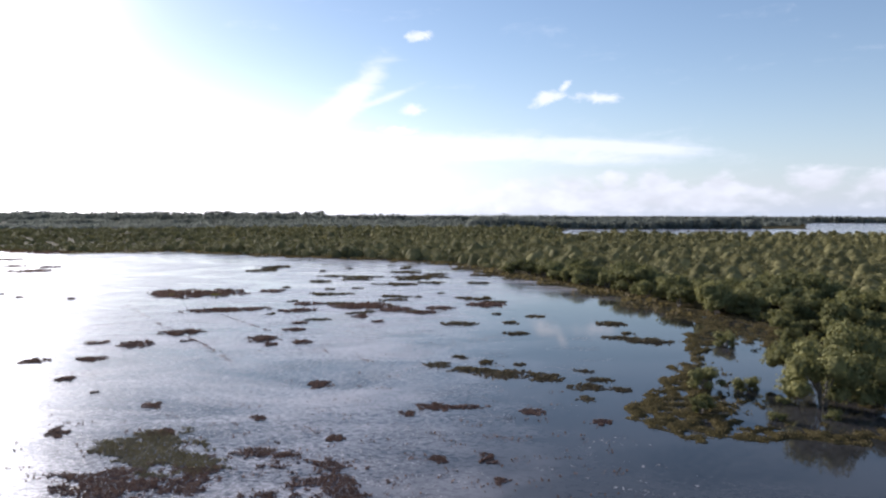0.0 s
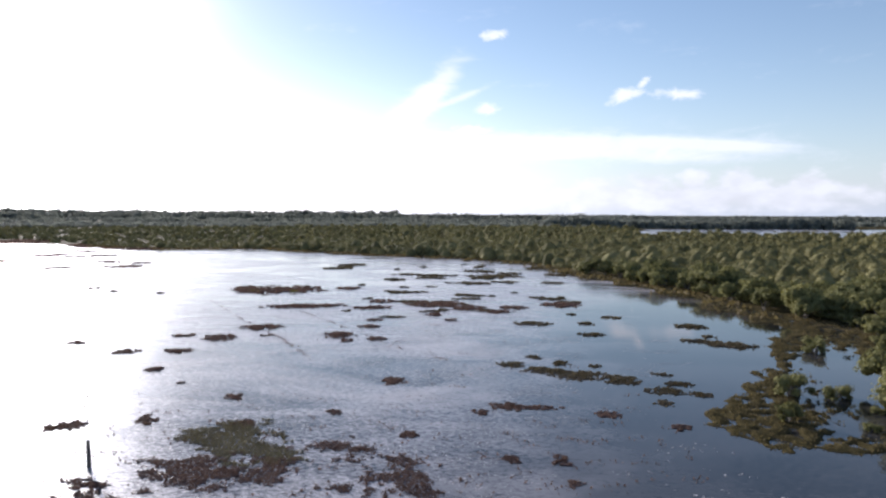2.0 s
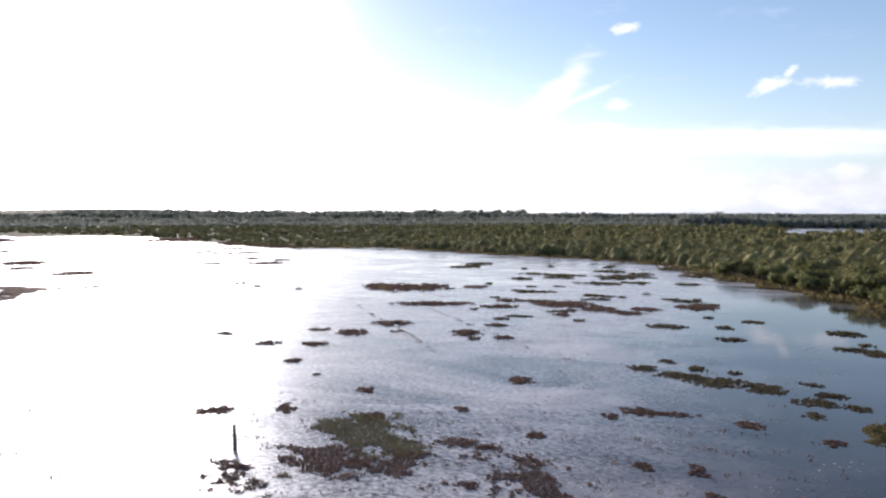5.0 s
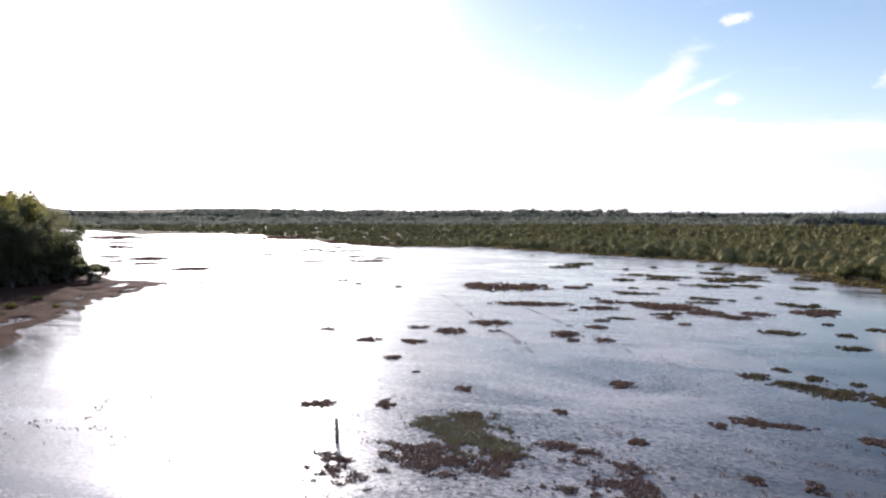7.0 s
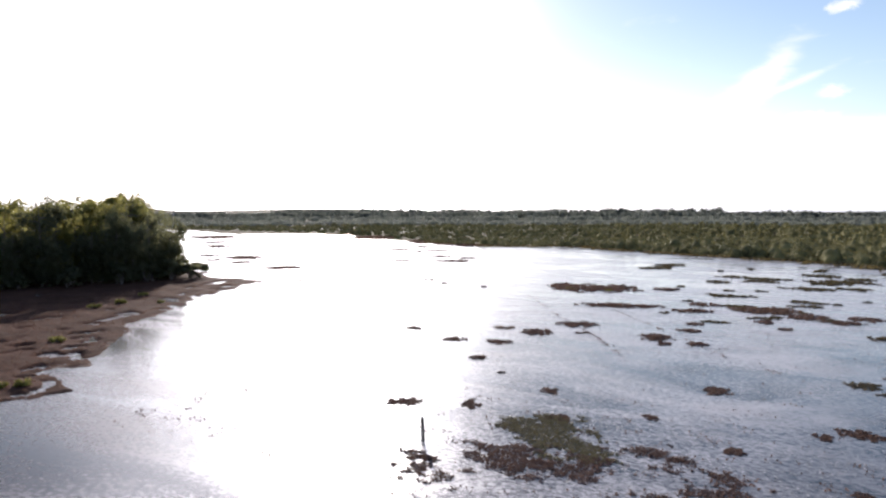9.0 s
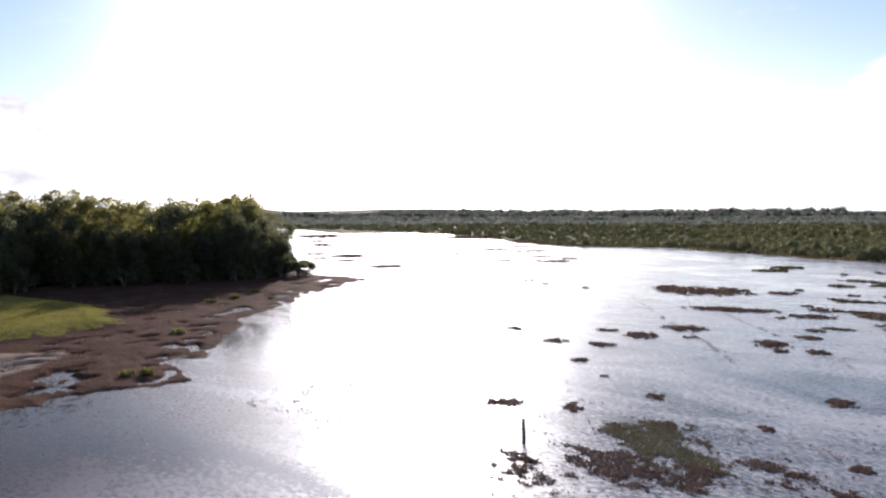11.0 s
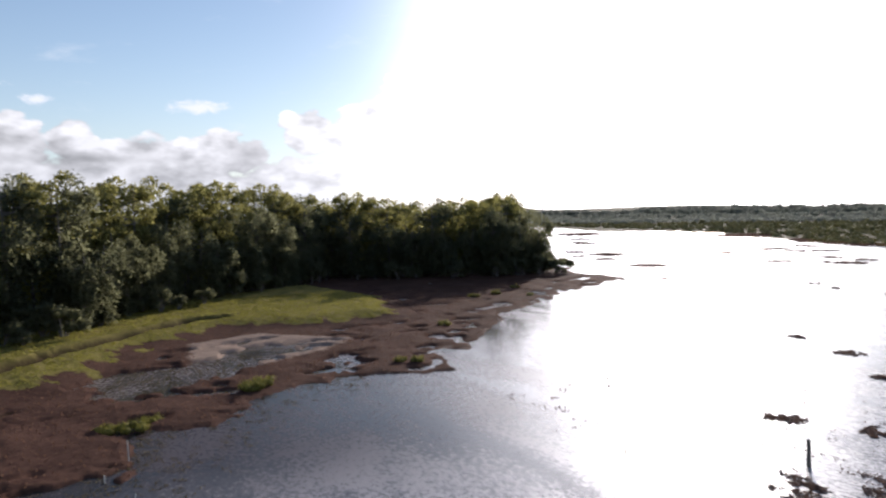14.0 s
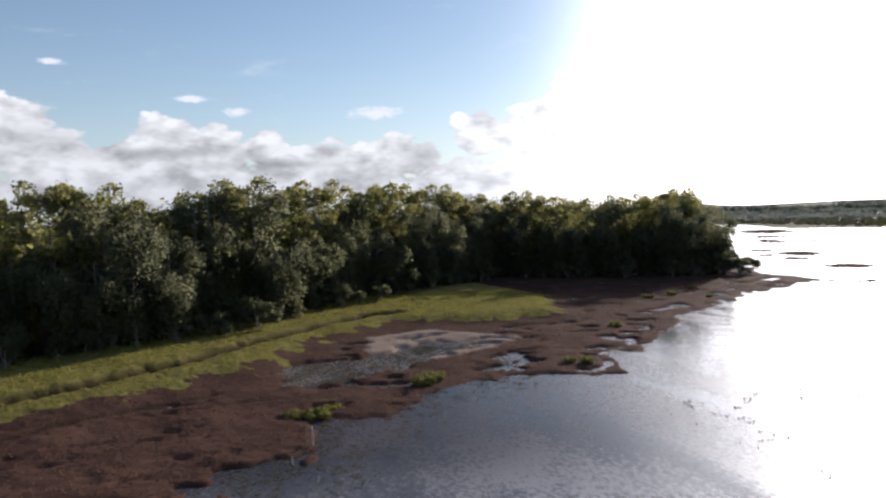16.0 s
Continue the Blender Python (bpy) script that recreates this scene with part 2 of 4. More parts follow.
def make_scum():
    m, tree, bsdf = material("wet_weed")
    island = Num(tree, tree.nodes.new("ShaderNodeNewGeometry").outputs["Random Per Island"])
    tree.links.new(blend(tree, island, (0.06, 0.05, 0.048), (0.50, 0.46, 0.45)), bsdf.inputs["Base Color"])
    bsdf.inputs["Roughness"].default_value = 0.5
    return m


SCUM = make_scum()


def make_ground():
    """Mud, red samphire, sand and grass, laid out by the masks of the ground sheet."""
    m, tree, bsdf = material("marsh_ground")
    pos = spot(tree)
    coarse, fine = fbm(tree, pos, 0.22, 6.0, 0.6), fbm(tree, pos, 2.2, 5.0, 0.65)
    mid = fbm(tree, pos, 0.7, 5.0, 0.6, 0.6)

    def mask(name):
        n = tree.nodes.new("ShaderNodeAttribute")
        n.attribute_name = name
        return Num(tree, n.outputs["Fac"])

    red = blend(tree, (coarse * 0.6 + fine * 0.5 - 0.05).ramp(0.2, 0.85), (0.042, 0.022, 0.017), (0.118, 0.063, 0.046))
    mud = blend(tree, fine, (0.028, 0.024, 0.020), (0.075, 0.062, 0.050))
    sand = blend(tree, mid, (0.17, 0.12, 0.095), (0.36, 0.265, 0.21))
    green = blend(tree, (mid * 0.7 + fine * 0.4).ramp(0.25, 0.85), (0.100, 0.085, 0.027), (0.27, 0.222, 0.067))
    olive = blend(tree, (mid * 0.6 + fine * 0.5).ramp(0.2, 0.85), (0.026, 0.022, 0.010), (0.085, 0.068, 0.030))
    col = blend(tree, (mask("olive") + (mid - 0.5) * 0.5).ramp(0.35, 0.65), mud, olive)
    col = blend(tree, (mask("red") + (mid - 0.5) * 0.35).ramp(0.4, 0.6), col, red)
    col = blend(tree, (mask("sand") + (mid - 0.5) * 1.1 + (fine - 0.5) * 0.4).ramp(0.35, 0.7), col, sand)
    grass = (mask("lawn") + (mid - 0.5) * 0.6 + (fine - 0.5) * 0.3).ramp(0.38, 0.62)
    col = blend(tree, grass, col, green)
    col = blend(tree, mask("ditch"), col, (0.034, 0.021, 0.013))
    tree.links.new(col, bsdf.inputs["Base Color"])
    bsdf.inputs["Roughness"].default_value = 0.9
    bsdf.inputs["Specular IOR Level"].default_value = 0.02
    bump(tree, fine * 0.7 + mid, 0.8, 0.15, bsdf)
    return m


GROUND = make_ground()


def make_water():
    """Shallow still water over dark mud: smooth lanes between ruffled, weedy stretches."""
    m, tree, bsdf = material("shallow_water")
    pos = spot(tree)
    lanes = fbm(tree, stretch(tree, pos, 0.05, 0.11, 1.0, 0.5), 1.0, 5.0, 0.6, 0.8)
    weed = fbm(tree, stretch(tree, pos, 2.2, 3.4, 1.0, 0.5), 1.0, 6.0, 0.75, 0.3)
    ripple = fbm(tree, stretch(tree, pos, 1.6, 4.0, 1.0, 0.65), 1.0, 4.0, 0.6)
    swell = fbm(tree, pos, 0.25, 3.0, 0.5)
    split = tree.nodes.new("ShaderNodeSeparateXYZ")
    tree.links.new(pos, split.inputs[0])
    px, py = Num(tree, split.outputs[0]), Num(tree, split.outputs[1])
    # open, weed-free water lies along the eastern shore
    clear = (px - (py * 0.10) + (swell - 0.5) * 14.0).ramp(-19.0, 3.0) * (py.ramp(150.0, 100.0))
    weedy = (1.0 - clear) * 0.9 + 0.1
    floats = (weed * 1.15 + (lanes - 0.5) * 1.0 - 0.35).ramp(0.0, 0.36) * weedy
    scum_glare = px.ramp(-44.0, -26.0).most(py.ramp(45.0, 75.0))      # pale weed film in mid-lagoon, whitened with sky glare put into its colour
    brown = px.ramp(-24.0, -44.0) * py.ramp(70.0, 22.0) * (px.ramp(-61.0, -57.0).most(py.ramp(24.0, 32.0)))      # thick brown weed off the marsh
    shore = px.ramp(-30.0, -38.0) * px.ramp(-56.0, -50.0) * py.ramp(19.0, 6.0)      # thickest in the bay of the near marsh
    near = px.ramp(-26.0, -42.0) * px.ramp(-60.0, -56.0) * py.ramp(32.0, 8.0)      # dull mauve-brown weed just under the surface
    floats = floats.most((brown * (0.62 + shore * 0.16 + (weed - 0.5) * 2.4 + (lanes - 0.5) * 1.6)).least(1.0))
    col = blend(tree, floats * 0.75, (0.016, 0.016, 0.016), blend(tree, scum_glare, blend(tree, near, blend(tree, (weed * 0.6 + lanes * 0.7).ramp(0.45, 0.85), (0.085, 0.064, 0.057), (0.29, 0.235, 0.222)),
                blend(tree, (weed * 0.6 + lanes * 0.7).ramp(0.45, 0.95), (0.048, 0.034, 0.033), (0.125, 0.094, 0.093))), (0.56, 0.52, 0.525)))
    tree.links.new(col, bsdf.inputs["Base Color"])
    bsdf.inputs["IOR"].default_value = 1.33
    tree.links.new((0.5 - near * 0.26 - shore * 0.08).sock, bsdf.inputs["Specular IOR Level"])
    tree.links.new((0.03 + weedy * 0.035 + floats * 0.24).sock, bsdf.inputs["Roughness"])
    bump(tree, ripple * (0.05 + weedy * 0.14) + floats * 0.2 + weed * weedy * 0.10, 0.12, 0.05, bsdf)
    return m


WATER = make_water()

# ---------------------------------------------------------------- plan of the wetland
# shoreline of the western marsh and forest spit
WEST = [(-30, -60), (-33, -15), (-35, -3), (-38, 1), (-43, 2), (-50, 4.5), (-49.5, 8), (-52, 11), (-56, 13), (-58, 20),
        (-56, 27), (-55, 29.5), (-63, 32), (-61, 35.5), (-66, 38), (-77, 48), (-84, 57), (-94, 73), (-101, 88),
        (-104, 99), (-122, 100), (-140, 108), (-165, 112), (-215, 150), (-330, 190), (-900, 330), (-900, -60)]
# shoreline of the northern and eastern mangrove land
NORTH = [(-900, 420), (-420, 330), (-330, 290), (-297, 318), (-243, 300), (-161, 247), (-128, 239), (-103, 250), (-63, 226),
         (-36, 214), (-15, 203), (0, 187), (12, 150), (21, 131), (26, 114), (27, 100), (31, 91), (24, 74), (18, 62),
         (14, 54), (9.5, 46), (13, 42), (17, 40.5), (24, 41.5), (40, 37), (90, 30), (500, -60), (3900, -100),
         (3900, 3900), (-3900, 3900), (-3900, 700)]
# where the mangroves stand on it
MANGROVES = [(-900, 430), (-300, 325), (-243, 306), (-161, 251), (-128, 243), (-103, 254), (-63, 230), (-36, 218), (-15, 208),
             (2, 191), (15, 152), (24, 132), (29, 115), (31, 104), (37, 90), (35, 77), (29, 61), (26.5, 53), (28.5, 48.5),
             (45, 43), (95, 35), (500, -40), (3000, -60), (3000, 3000), (-3000, 3000)]
FAR_WATER = [(70, 480), (240, 455), (330, 425), (520, 390), (1600, 380), (1600, 1330), (640, 1250), (352, 690), (237, 690), (108, 640)]
LAWN_PLAN = [(-50, -42), (-57.4, -17.7), (-60.7, -11.1), (-65.2, -5.3), (-68, -0.7), (-80.3, 6), (-88.4, 16.5), (-85.3, 28), (-86, 38), (-105, 43),
             (-128, 40), (-119, 18), (-101, 1), (-88, -11), (-80, -23), (-76, -42)]
SAND_PLAN = [(-80, 12), (-82, 19), (-74, 27), (-70, 23), (-66, 15), (-68, 10)]
POND_PLAN = [(-65, 1), (-70, 4), (-70, 10), (-76, 17), (-75, 22), (-71, 21), (-66, 15), (-64, 12), (-60, 6), (-61, 2)]
DITCH = [(-56, -25), (-61.7, -17.8), (-63.7, -14.8), (-66.6, -12.1), (-71.8, -6.2), (-78.7, -1.1), (-85.4, 5.2), (-93.5, 13.8), (-94, 17.6)]
CREEK = [(-50, -21), (-53, -16), (-55, -14), (-57, -11), (-58, -7), (-60, -4)]
INLET = [(-40, -4.5), (-43.5, -2), (-43.5, 1.5), (-40, 2.5), (-37, -0.5)]
EDGE_POOL = [(30, 79), (31, 69), (28, 57), (26, 50), (36, 45), (31, 43.6), (22, 43.8), (18.3, 45.8), (20, 50), (20.5, 57), (23, 66)]
FOREST_EDGE = [(-60, -62), (-69.5, -38), (-74.5, -22.6), (-79, -14.1), (-82.5, -9), (-86.6, -3.6), (-92.5, 2.9), (-98.6, 9.2), (-107, 16), (-117, 26),
               (-133, 42), (-141, 50), (-131, 59), (-123, 76), (-124, 94), (-140, 103)]


def signed(poly, x, y):
    """Distance to a closed outline, positive inside."""
    best, inside = np.full(x.shape, 1e9), np.zeros(x.shape, bool)
    for (ax, ay), (bx, by) in zip(poly, poly[1:] + poly[:1]):
        ex, ey = bx - ax, by - ay
        k = np.clip(((x - ax) * ex + (y - ay) * ey) / (ex * ex + ey * ey), 0, 1)
        best = np.minimum(best, np.hypot(x - ax - k * ex, y - ay - k * ey))
        if ay != by:
            cross = (ay > y) != (by > y)
            inside ^= cross & (x < ex * (y - ay) / (by - ay) + ax)
    return np.where(inside, best, -best)


def from_line(line, x, y):
    best = np.full(np.shape(x), 1e9)
    for (ax, ay), (bx, by) in zip(line, line[1:]):
        ex, ey = bx - ax, by - ay
        k = np.clip(((x - ax) * ex + (y - ay) * ey) / (ex * ex + ey * ey), 0, 1)
        best = np.minimum(best, np.hypot(x - ax - k * ex, y - ay - k * ey))
    return best


def waves(x, y, size, seed=0, octaves=4):
    """Smooth uneven values of about -1 to 1, from sines laid across one another."""
    rng, out, amp = np.random.RandomState(seed), np.zeros(np.shape(x)), 0.5
    for _ in range(octaves):
        for _ in range(4):
            a, p = rng.uniform(0, 2 * np.pi, 2)
            k = 2 * np.pi / size * rng.uniform(0.7, 1.4)
            out = out + amp * 0.5 * np.sin(k * (x * np.cos(a) + y * np.sin(a)) + p + 1.5 * np.sin(k * 0.6 * (x * np.sin(a) - y * np.cos(a))))
        size, amp = size / 2.1, amp * 0.6
    return out


def smooth(v, a, b):
    k = np.clip((v - a) / (b - a), 0, 1)
    return k * k * (3 - 2 * k)


def terrain(x, y):
    """Height of the ground and the masks of what covers it."""
    far = np.hypot(x, y)
    rag = waves(x, y, 12.0, 1, 6) * np.clip(far / 45, 0.8, 5.0)
    west = signed(WEST, x, y) + rag * 0.9
    north = signed(NORTH, x, y) + rag * 1.2
    lake = signed(FAR_WATER, x, y) + rag
    pond = signed(POND_PLAN, x, y) + waves(x, y, 5.0, 3) * 1.6
    pool = signed(EDGE_POOL, x, y) + waves(x, y, 3.2, 8, 5) * 2.4
    ditch = from_line(DITCH, x, y)
    lawn = signed(LAWN_PLAN, x, y)
    sand = signed(SAND_PLAN, x, y)
    north = np.minimum(north, -lake)
    land = np.maximum(west, north)
    relief = waves(x, y, 8.0, 5) * 0.08 + waves(x, y, 1.7, 6) * 0.025
    z = -0.35 + 0.52 * smooth(land, -1.2, 1.3) + relief * smooth(land, -0.5, 1.5)
    z = z + 0.10 * smooth(land, 2, 8)
    z = z - 0.45 * smooth(pond, -0.8, 0.8) - 0.5 * smooth(pool, -1.0, 0.8)
    gleam = smooth(waves(x, y, 2.2, 9, 3), -0.05, 0.3) * smooth(x - (11.5 + 0.14 * y), -2.0, 1.5) * smooth(-signed(MANGROVES, x, y), -3, 0.5) * smooth(north, 1.5, 4) * (far < 130)
    z = z - 0.45 * gleam
    z = z + 0.72 * smooth(lawn, -3, 3) - relief * 0.8 * smooth(sand, -2, 0)
    hole = smooth(waves(x, y, 11.0, 12), -1.3, -0.7)
    cut = np.exp(-((ditch + waves(x, y, 3.0, 14) * 0.3) / 1.25) ** 4) * hole
    z = z - 0.8 * cut
    z = np.where((north > west) & (far < 130), np.minimum(z, 0.14 + relief * 0.5), z)
    # wet hollows among the grass of the point
    wet = smooth(waves(x, y, 2.4, 27, 4), 0.0, 0.4) * (north > west) * (far < 120) * smooth(north, 0.3, 1.5)
    z = z - 0.22 * wet
    behind = signed(FOREST_PLAN, x, y)
    z = z + 0.8 * smooth(behind, 0, 25)
    puddle = smooth(waves(x * 1.3, y * 0.8, 9.0, 19, 4), 0.34, 0.55) * smooth(west, 0.5, 2) * smooth(-lawn, 2.5, 5) * smooth(-behind, 3, 8)
    z = z - 0.42 * puddle * (0.35 + 0.65 * smooth(y, 0, 8))
    # creeks and wet hollows in the marsh
    creek = np.exp(-((from_line(CREEK, x, y) + waves(x, y, 4.0, 17, 2) * 0.5) / 0.55) ** 2) * smooth(waves(x, y, 9.0, 18, 2), -1.0, -0.4)
    inlet = smooth(signed(INLET, x, y) + waves(x, y, 4.0, 24) * 1.2, -1.0, 1.0)
    z = z - 0.16 * creek - 0.45 * inlet
    creek = np.maximum(creek, inlet * 0.8)
    b = np.degrees(np.arctan2(-x, y))
    z = z + 42 * np.exp(-((b - 56.5) / 2.8) ** 2) * smooth(far, 2600, 3800) + 22 * np.exp(-((b - 42) / 9) ** 2) * smooth(far, 2600, 3800)
    olive = np.where(north > west, 1.0, 0.0) * smooth(land, -0.6, 0.6)
    red = np.where(west >= north, 1.0, 0.0) * smooth(land, -1.0, 0.3)
    z = z + np.where((far > 1500) & (land > 0), (far - 1500) * 0.002, 0)
    return z, {"olive": olive + 0.0, "red": red, "sand": np.maximum(smooth(sand, -2.5, 1.5) * (1 - 0.7 * smooth(pond, 0, 1.5)),
                                                                 np.exp(-((west - 0.1) / 0.7) ** 2) * smooth(waves(x, y, 14, 20), -0.1, 0.4) * smooth(y, 5, 9) * 0.7),
               "lawn": smooth(lawn + waves(x, y, 7.0, 23, 4) * 1.8, -2.0, 1.4), "ditch": np.maximum(np.exp(-((ditch + waves(x, y, 3.0, 14) * 0.3) / 1.4) ** 6) * hole, creek * 0.85)}


FOREST_PLAN = FOREST_EDGE + [(-165, 112), (-230, 150), (-400, 160), (-400, -62)]


def sheet(name, xs, ys, height, mat):
    """A polar sheet: xs and ys are grids; the last column joins the first."""
    rows, cols = xs.shape
    me = bpy.data.meshes.new(name)
    verts = np.stack([xs, ys, height], -1).reshape(-1, 3)
    a = (np.arange(rows - 1)[:, None] * cols + np.arange(cols)[None]).ravel()
    b = (np.arange(rows - 1)[:, None] * cols + (np.arange(cols)[None] + 1) % cols).ravel()
    faces = np.stack([a, b, b + cols, a + cols], -1)
    fill(me, verts, faces)
    me.materials.append(mat)
    me.polygons.foreach_set("use_smooth", np.ones(len(faces), bool))
    return new(name, me)


def fill(me, verts, faces):
    n, k = faces.shape
    me.vertices.add(len(verts))
    me.vertices.foreach_set("co", np.ascontiguousarray(verts, np.float32).ravel())
    me.loops.add(n * k)
    me.loops.foreach_set("vertex_index", np.ascontiguousarray(faces, np.int32).ravel())
    me.polygons.add(n)
    me.polygons.foreach_set("loop_start", np.arange(0, n * k, k, dtype=np.int32))
    me.update(calc_edges=True)


def build_ground():
    # bearings, left of +y: fine where the camera looks, coarse behind
    bearings = np.radians(np.concatenate([np.arange(-38, 112, 0.32), np.arange(112, 322, 4.0)]))
    rings = np.concatenate([[0.01, 8, 16, 22], np.geomspace(25, 170, 300), np.geomspace(172, 4300, 120)])
    r, b = np.meshgrid(rings, bearings, indexing="ij")
    x, y = -r * np.sin(b), r * np.cos(b)
    z, masks = terrain(x, y)
    ground = sheet("ground", x, y, z, GROUND)
    for name, values in masks.items():
        att = ground.data.attributes.new(name, "FLOAT", "POINT")
        att.data.foreach_set("value", np.ascontiguousarray(values, np.float32).ravel())
    tagged(ground, "dark mud and red-brown samphire marsh with a green grassy bank", "ground", kind="structure")
    rings = np.array([0.01, 20, 60, 200, 700, 1700])
    r, b = np.meshgrid(rings, np.radians(np.arange(0, 360, 6.0)), indexing="ij")
    water = sheet("water", -r * np.sin(b), r * np.cos(b), np.zeros_like(r), WATER)
    tagged(water, "shallow still lagoon water with drifting weed, glinting in low sun", "water", kind="structure")


build_ground()


# ---------------------------------------------------------------- builders
def mesh_object(name, verts, faces, mat, parent=None, label="", flat=False):
    me = bpy.data.meshes.new(name)
    fill(me, np.asarray(verts), np.asarray(faces))
    me.materials.append(mat)
    if not flat:
        me.polygons.foreach_set("use_smooth", np.ones(len(faces), bool))
    ob = new(name, me)
    if parent:
        ob.parent = parent
    if label:
        tagged(ob, label)
    return ob


def cards(rng, centres, normals, size, spread=0.7, long=1.5):
    """Diamond leaf sprays at the centres, turned roughly along the normals. Returns vertices and quads."""
    n = len(centres)
    nrm = normals + rng.normal(0, spread, (n, 3))
    nrm /= np.linalg.norm(nrm, axis=1)[:, None] + 1e-9
    side = np.cross(nrm, rng.normal(0, 1, (n, 3)))
    side /= np.linalg.norm(side, axis=1)[:, None] + 1e-9
    up = np.cross(nrm, side)
    s = (size * rng.uniform(0.6, 1.4, n))[:, None]
    bend = nrm * s * 0.25
    v = np.stack([centres - up * s * long * 0.5, centres + side * s * 0.5 - bend, centres + up * s * long * 0.5,
                  centres - side * s * 0.5 - bend], 1)
    return v.reshape(-1, 3), np.arange(4 * n).reshape(-1, 4)


def puff(rng, centre, radius, n, squash=0.8):
    """Points and outward normals on an uneven billow of foliage."""
    d = rng.normal(0, 1, (n, 3))
    d /= np.linalg.norm(d, axis=1)[:, None]
    d[:, 2] = np.where(d[:, 2] < -0.35, -d[:, 2], d[:, 2])
    lump = 1 + 0.22 * np.sin(d[:, 0] * 5 + centre[0] * 3) * np.cos(d[:, 1] * 5 + centre[1]) + 0.12 * rng.normal(0, 1, n)
    r = radius * lump * rng.uniform(0.62, 1.0, n) ** 0.5
    p = np.asarray(centre) + d * r[:, None] * np.array([1, 1, squash])
    return p, d


def core(rng, centre, radius, squash=0.85, sides=6):
    """The close-grown inner mass of a billow: a low uneven ball."""
    a = np.arange(sides) * 2 * math.pi / sides + rng.uniform(0, 1)
    rings = [np.stack([np.cos(a) * s, np.sin(a) * s, np.full(sides, h * squash)], -1) * (radius * rng.uniform(0.85, 1.12, sides))[:, None]
             for s, h in ((0.2, -0.98), (0.85, -0.5), (0.98, 0.1), (0.72, 0.68), (0.15, 0.98))]
    o = np.arange(4)[:, None] * sides + np.arange(sides)[None]
    q = np.arange(4)[:, None] * sides + (np.arange(sides)[None] + 1) % sides
    return np.concatenate(rings) + np.asarray(centre), np.stack([o, q, q + sides, o + sides], -1).reshape(-1, 4)


def tube(points, radii, sides=6):
    """A tapered limb along the points."""
    pts, v, f = [np.asarray(p, float) for p in points], [], []
    for k, (p, r) in enumerate(zip(pts, radii)):
        way = pts[min(k + 1, len(pts) - 1)] - pts[max(k - 1, 0)]
        way /= np.linalg.norm(way) + 1e-9
        a = np.cross(way, (0.31, 0.93, 0.2))
        a /= np.linalg.norm(a)
        b = np.cross(way, a)
        v += [p + r * (a * math.cos(t) + b * math.sin(t)) for t in np.arange(sides) * 2 * math.pi / sides]
        if k:
            o = (k - 1) * sides
            f += [(o + i, o + (i + 1) % sides, o + sides + (i + 1) % sides, o + sides + i) for i in range(sides)]
    return np.array(v), np.array(f)


def join(pieces):
    verts, faces, at = [], [], 0
    for v, f in pieces:
        verts.append(v)
        faces.append(f + at)
        at += len(v)
    return np.concatenate(verts), np.concatenate(faces)


def mangrove(rng, height, width, leaf_count, size, mat=MANGROVE, name="mangrove_bush"):
    """A multi-stemmed mangrove: bent stems and billows of leaf sprays."""
    top = new(name)
    top.empty_display_size = 0.5
    stems, billows = [], []
    for k in range(rng.randint(5, 8)):
        a = rng.uniform(0, 2 * math.pi)
        out = width * rng.uniform(0.15, 0.5)
        tip = np.array([math.cos(a) * out, math.sin(a) * out, height * rng.uniform(0.5, 0.78)])
        mid = tip * [0.45, 0.45, 0.5] + rng.normal(0, 0.12, 3)
        stems.append(tube([(0.12 * math.cos(a), 0.12 * math.sin(a), -0.3), mid, tip], [0.10, 0.07, 0.03], 5))
        billows.append((tip, width * rng.uniform(0.22, 0.34)))
    for k in range(rng.randint(4, 7)):
        a, out = rng.uniform(0, 2 * math.pi), width * rng.uniform(0.3, 0.55)
        billows.append((np.array([math.cos(a) * out, math.sin(a) * out, height * rng.uniform(0.18, 0.5)]), width * rng.uniform(0.16, 0.26)))
    mesh_object("trunk", *join(stems), BARK, top)
    share, pieces = leaf_count // len(billows), []
    for c, r in billows:
        p, d = puff(rng, c, r, share, 0.85)
        p[:, 2] = np.maximum(p[:, 2], 0.12)
        pieces.append(cards(rng, p, d, size, 0.38))
        pieces.append(core(rng, (c[0], c[1], max(c[2], r * 0.6)), r * 0.62))
    mesh_object("crown", *join(pieces), mat, top, flat=True)
    return tagged(top, "rounded olive-green mangrove bush at the water's edge", "bush", "mangroves along the shore")


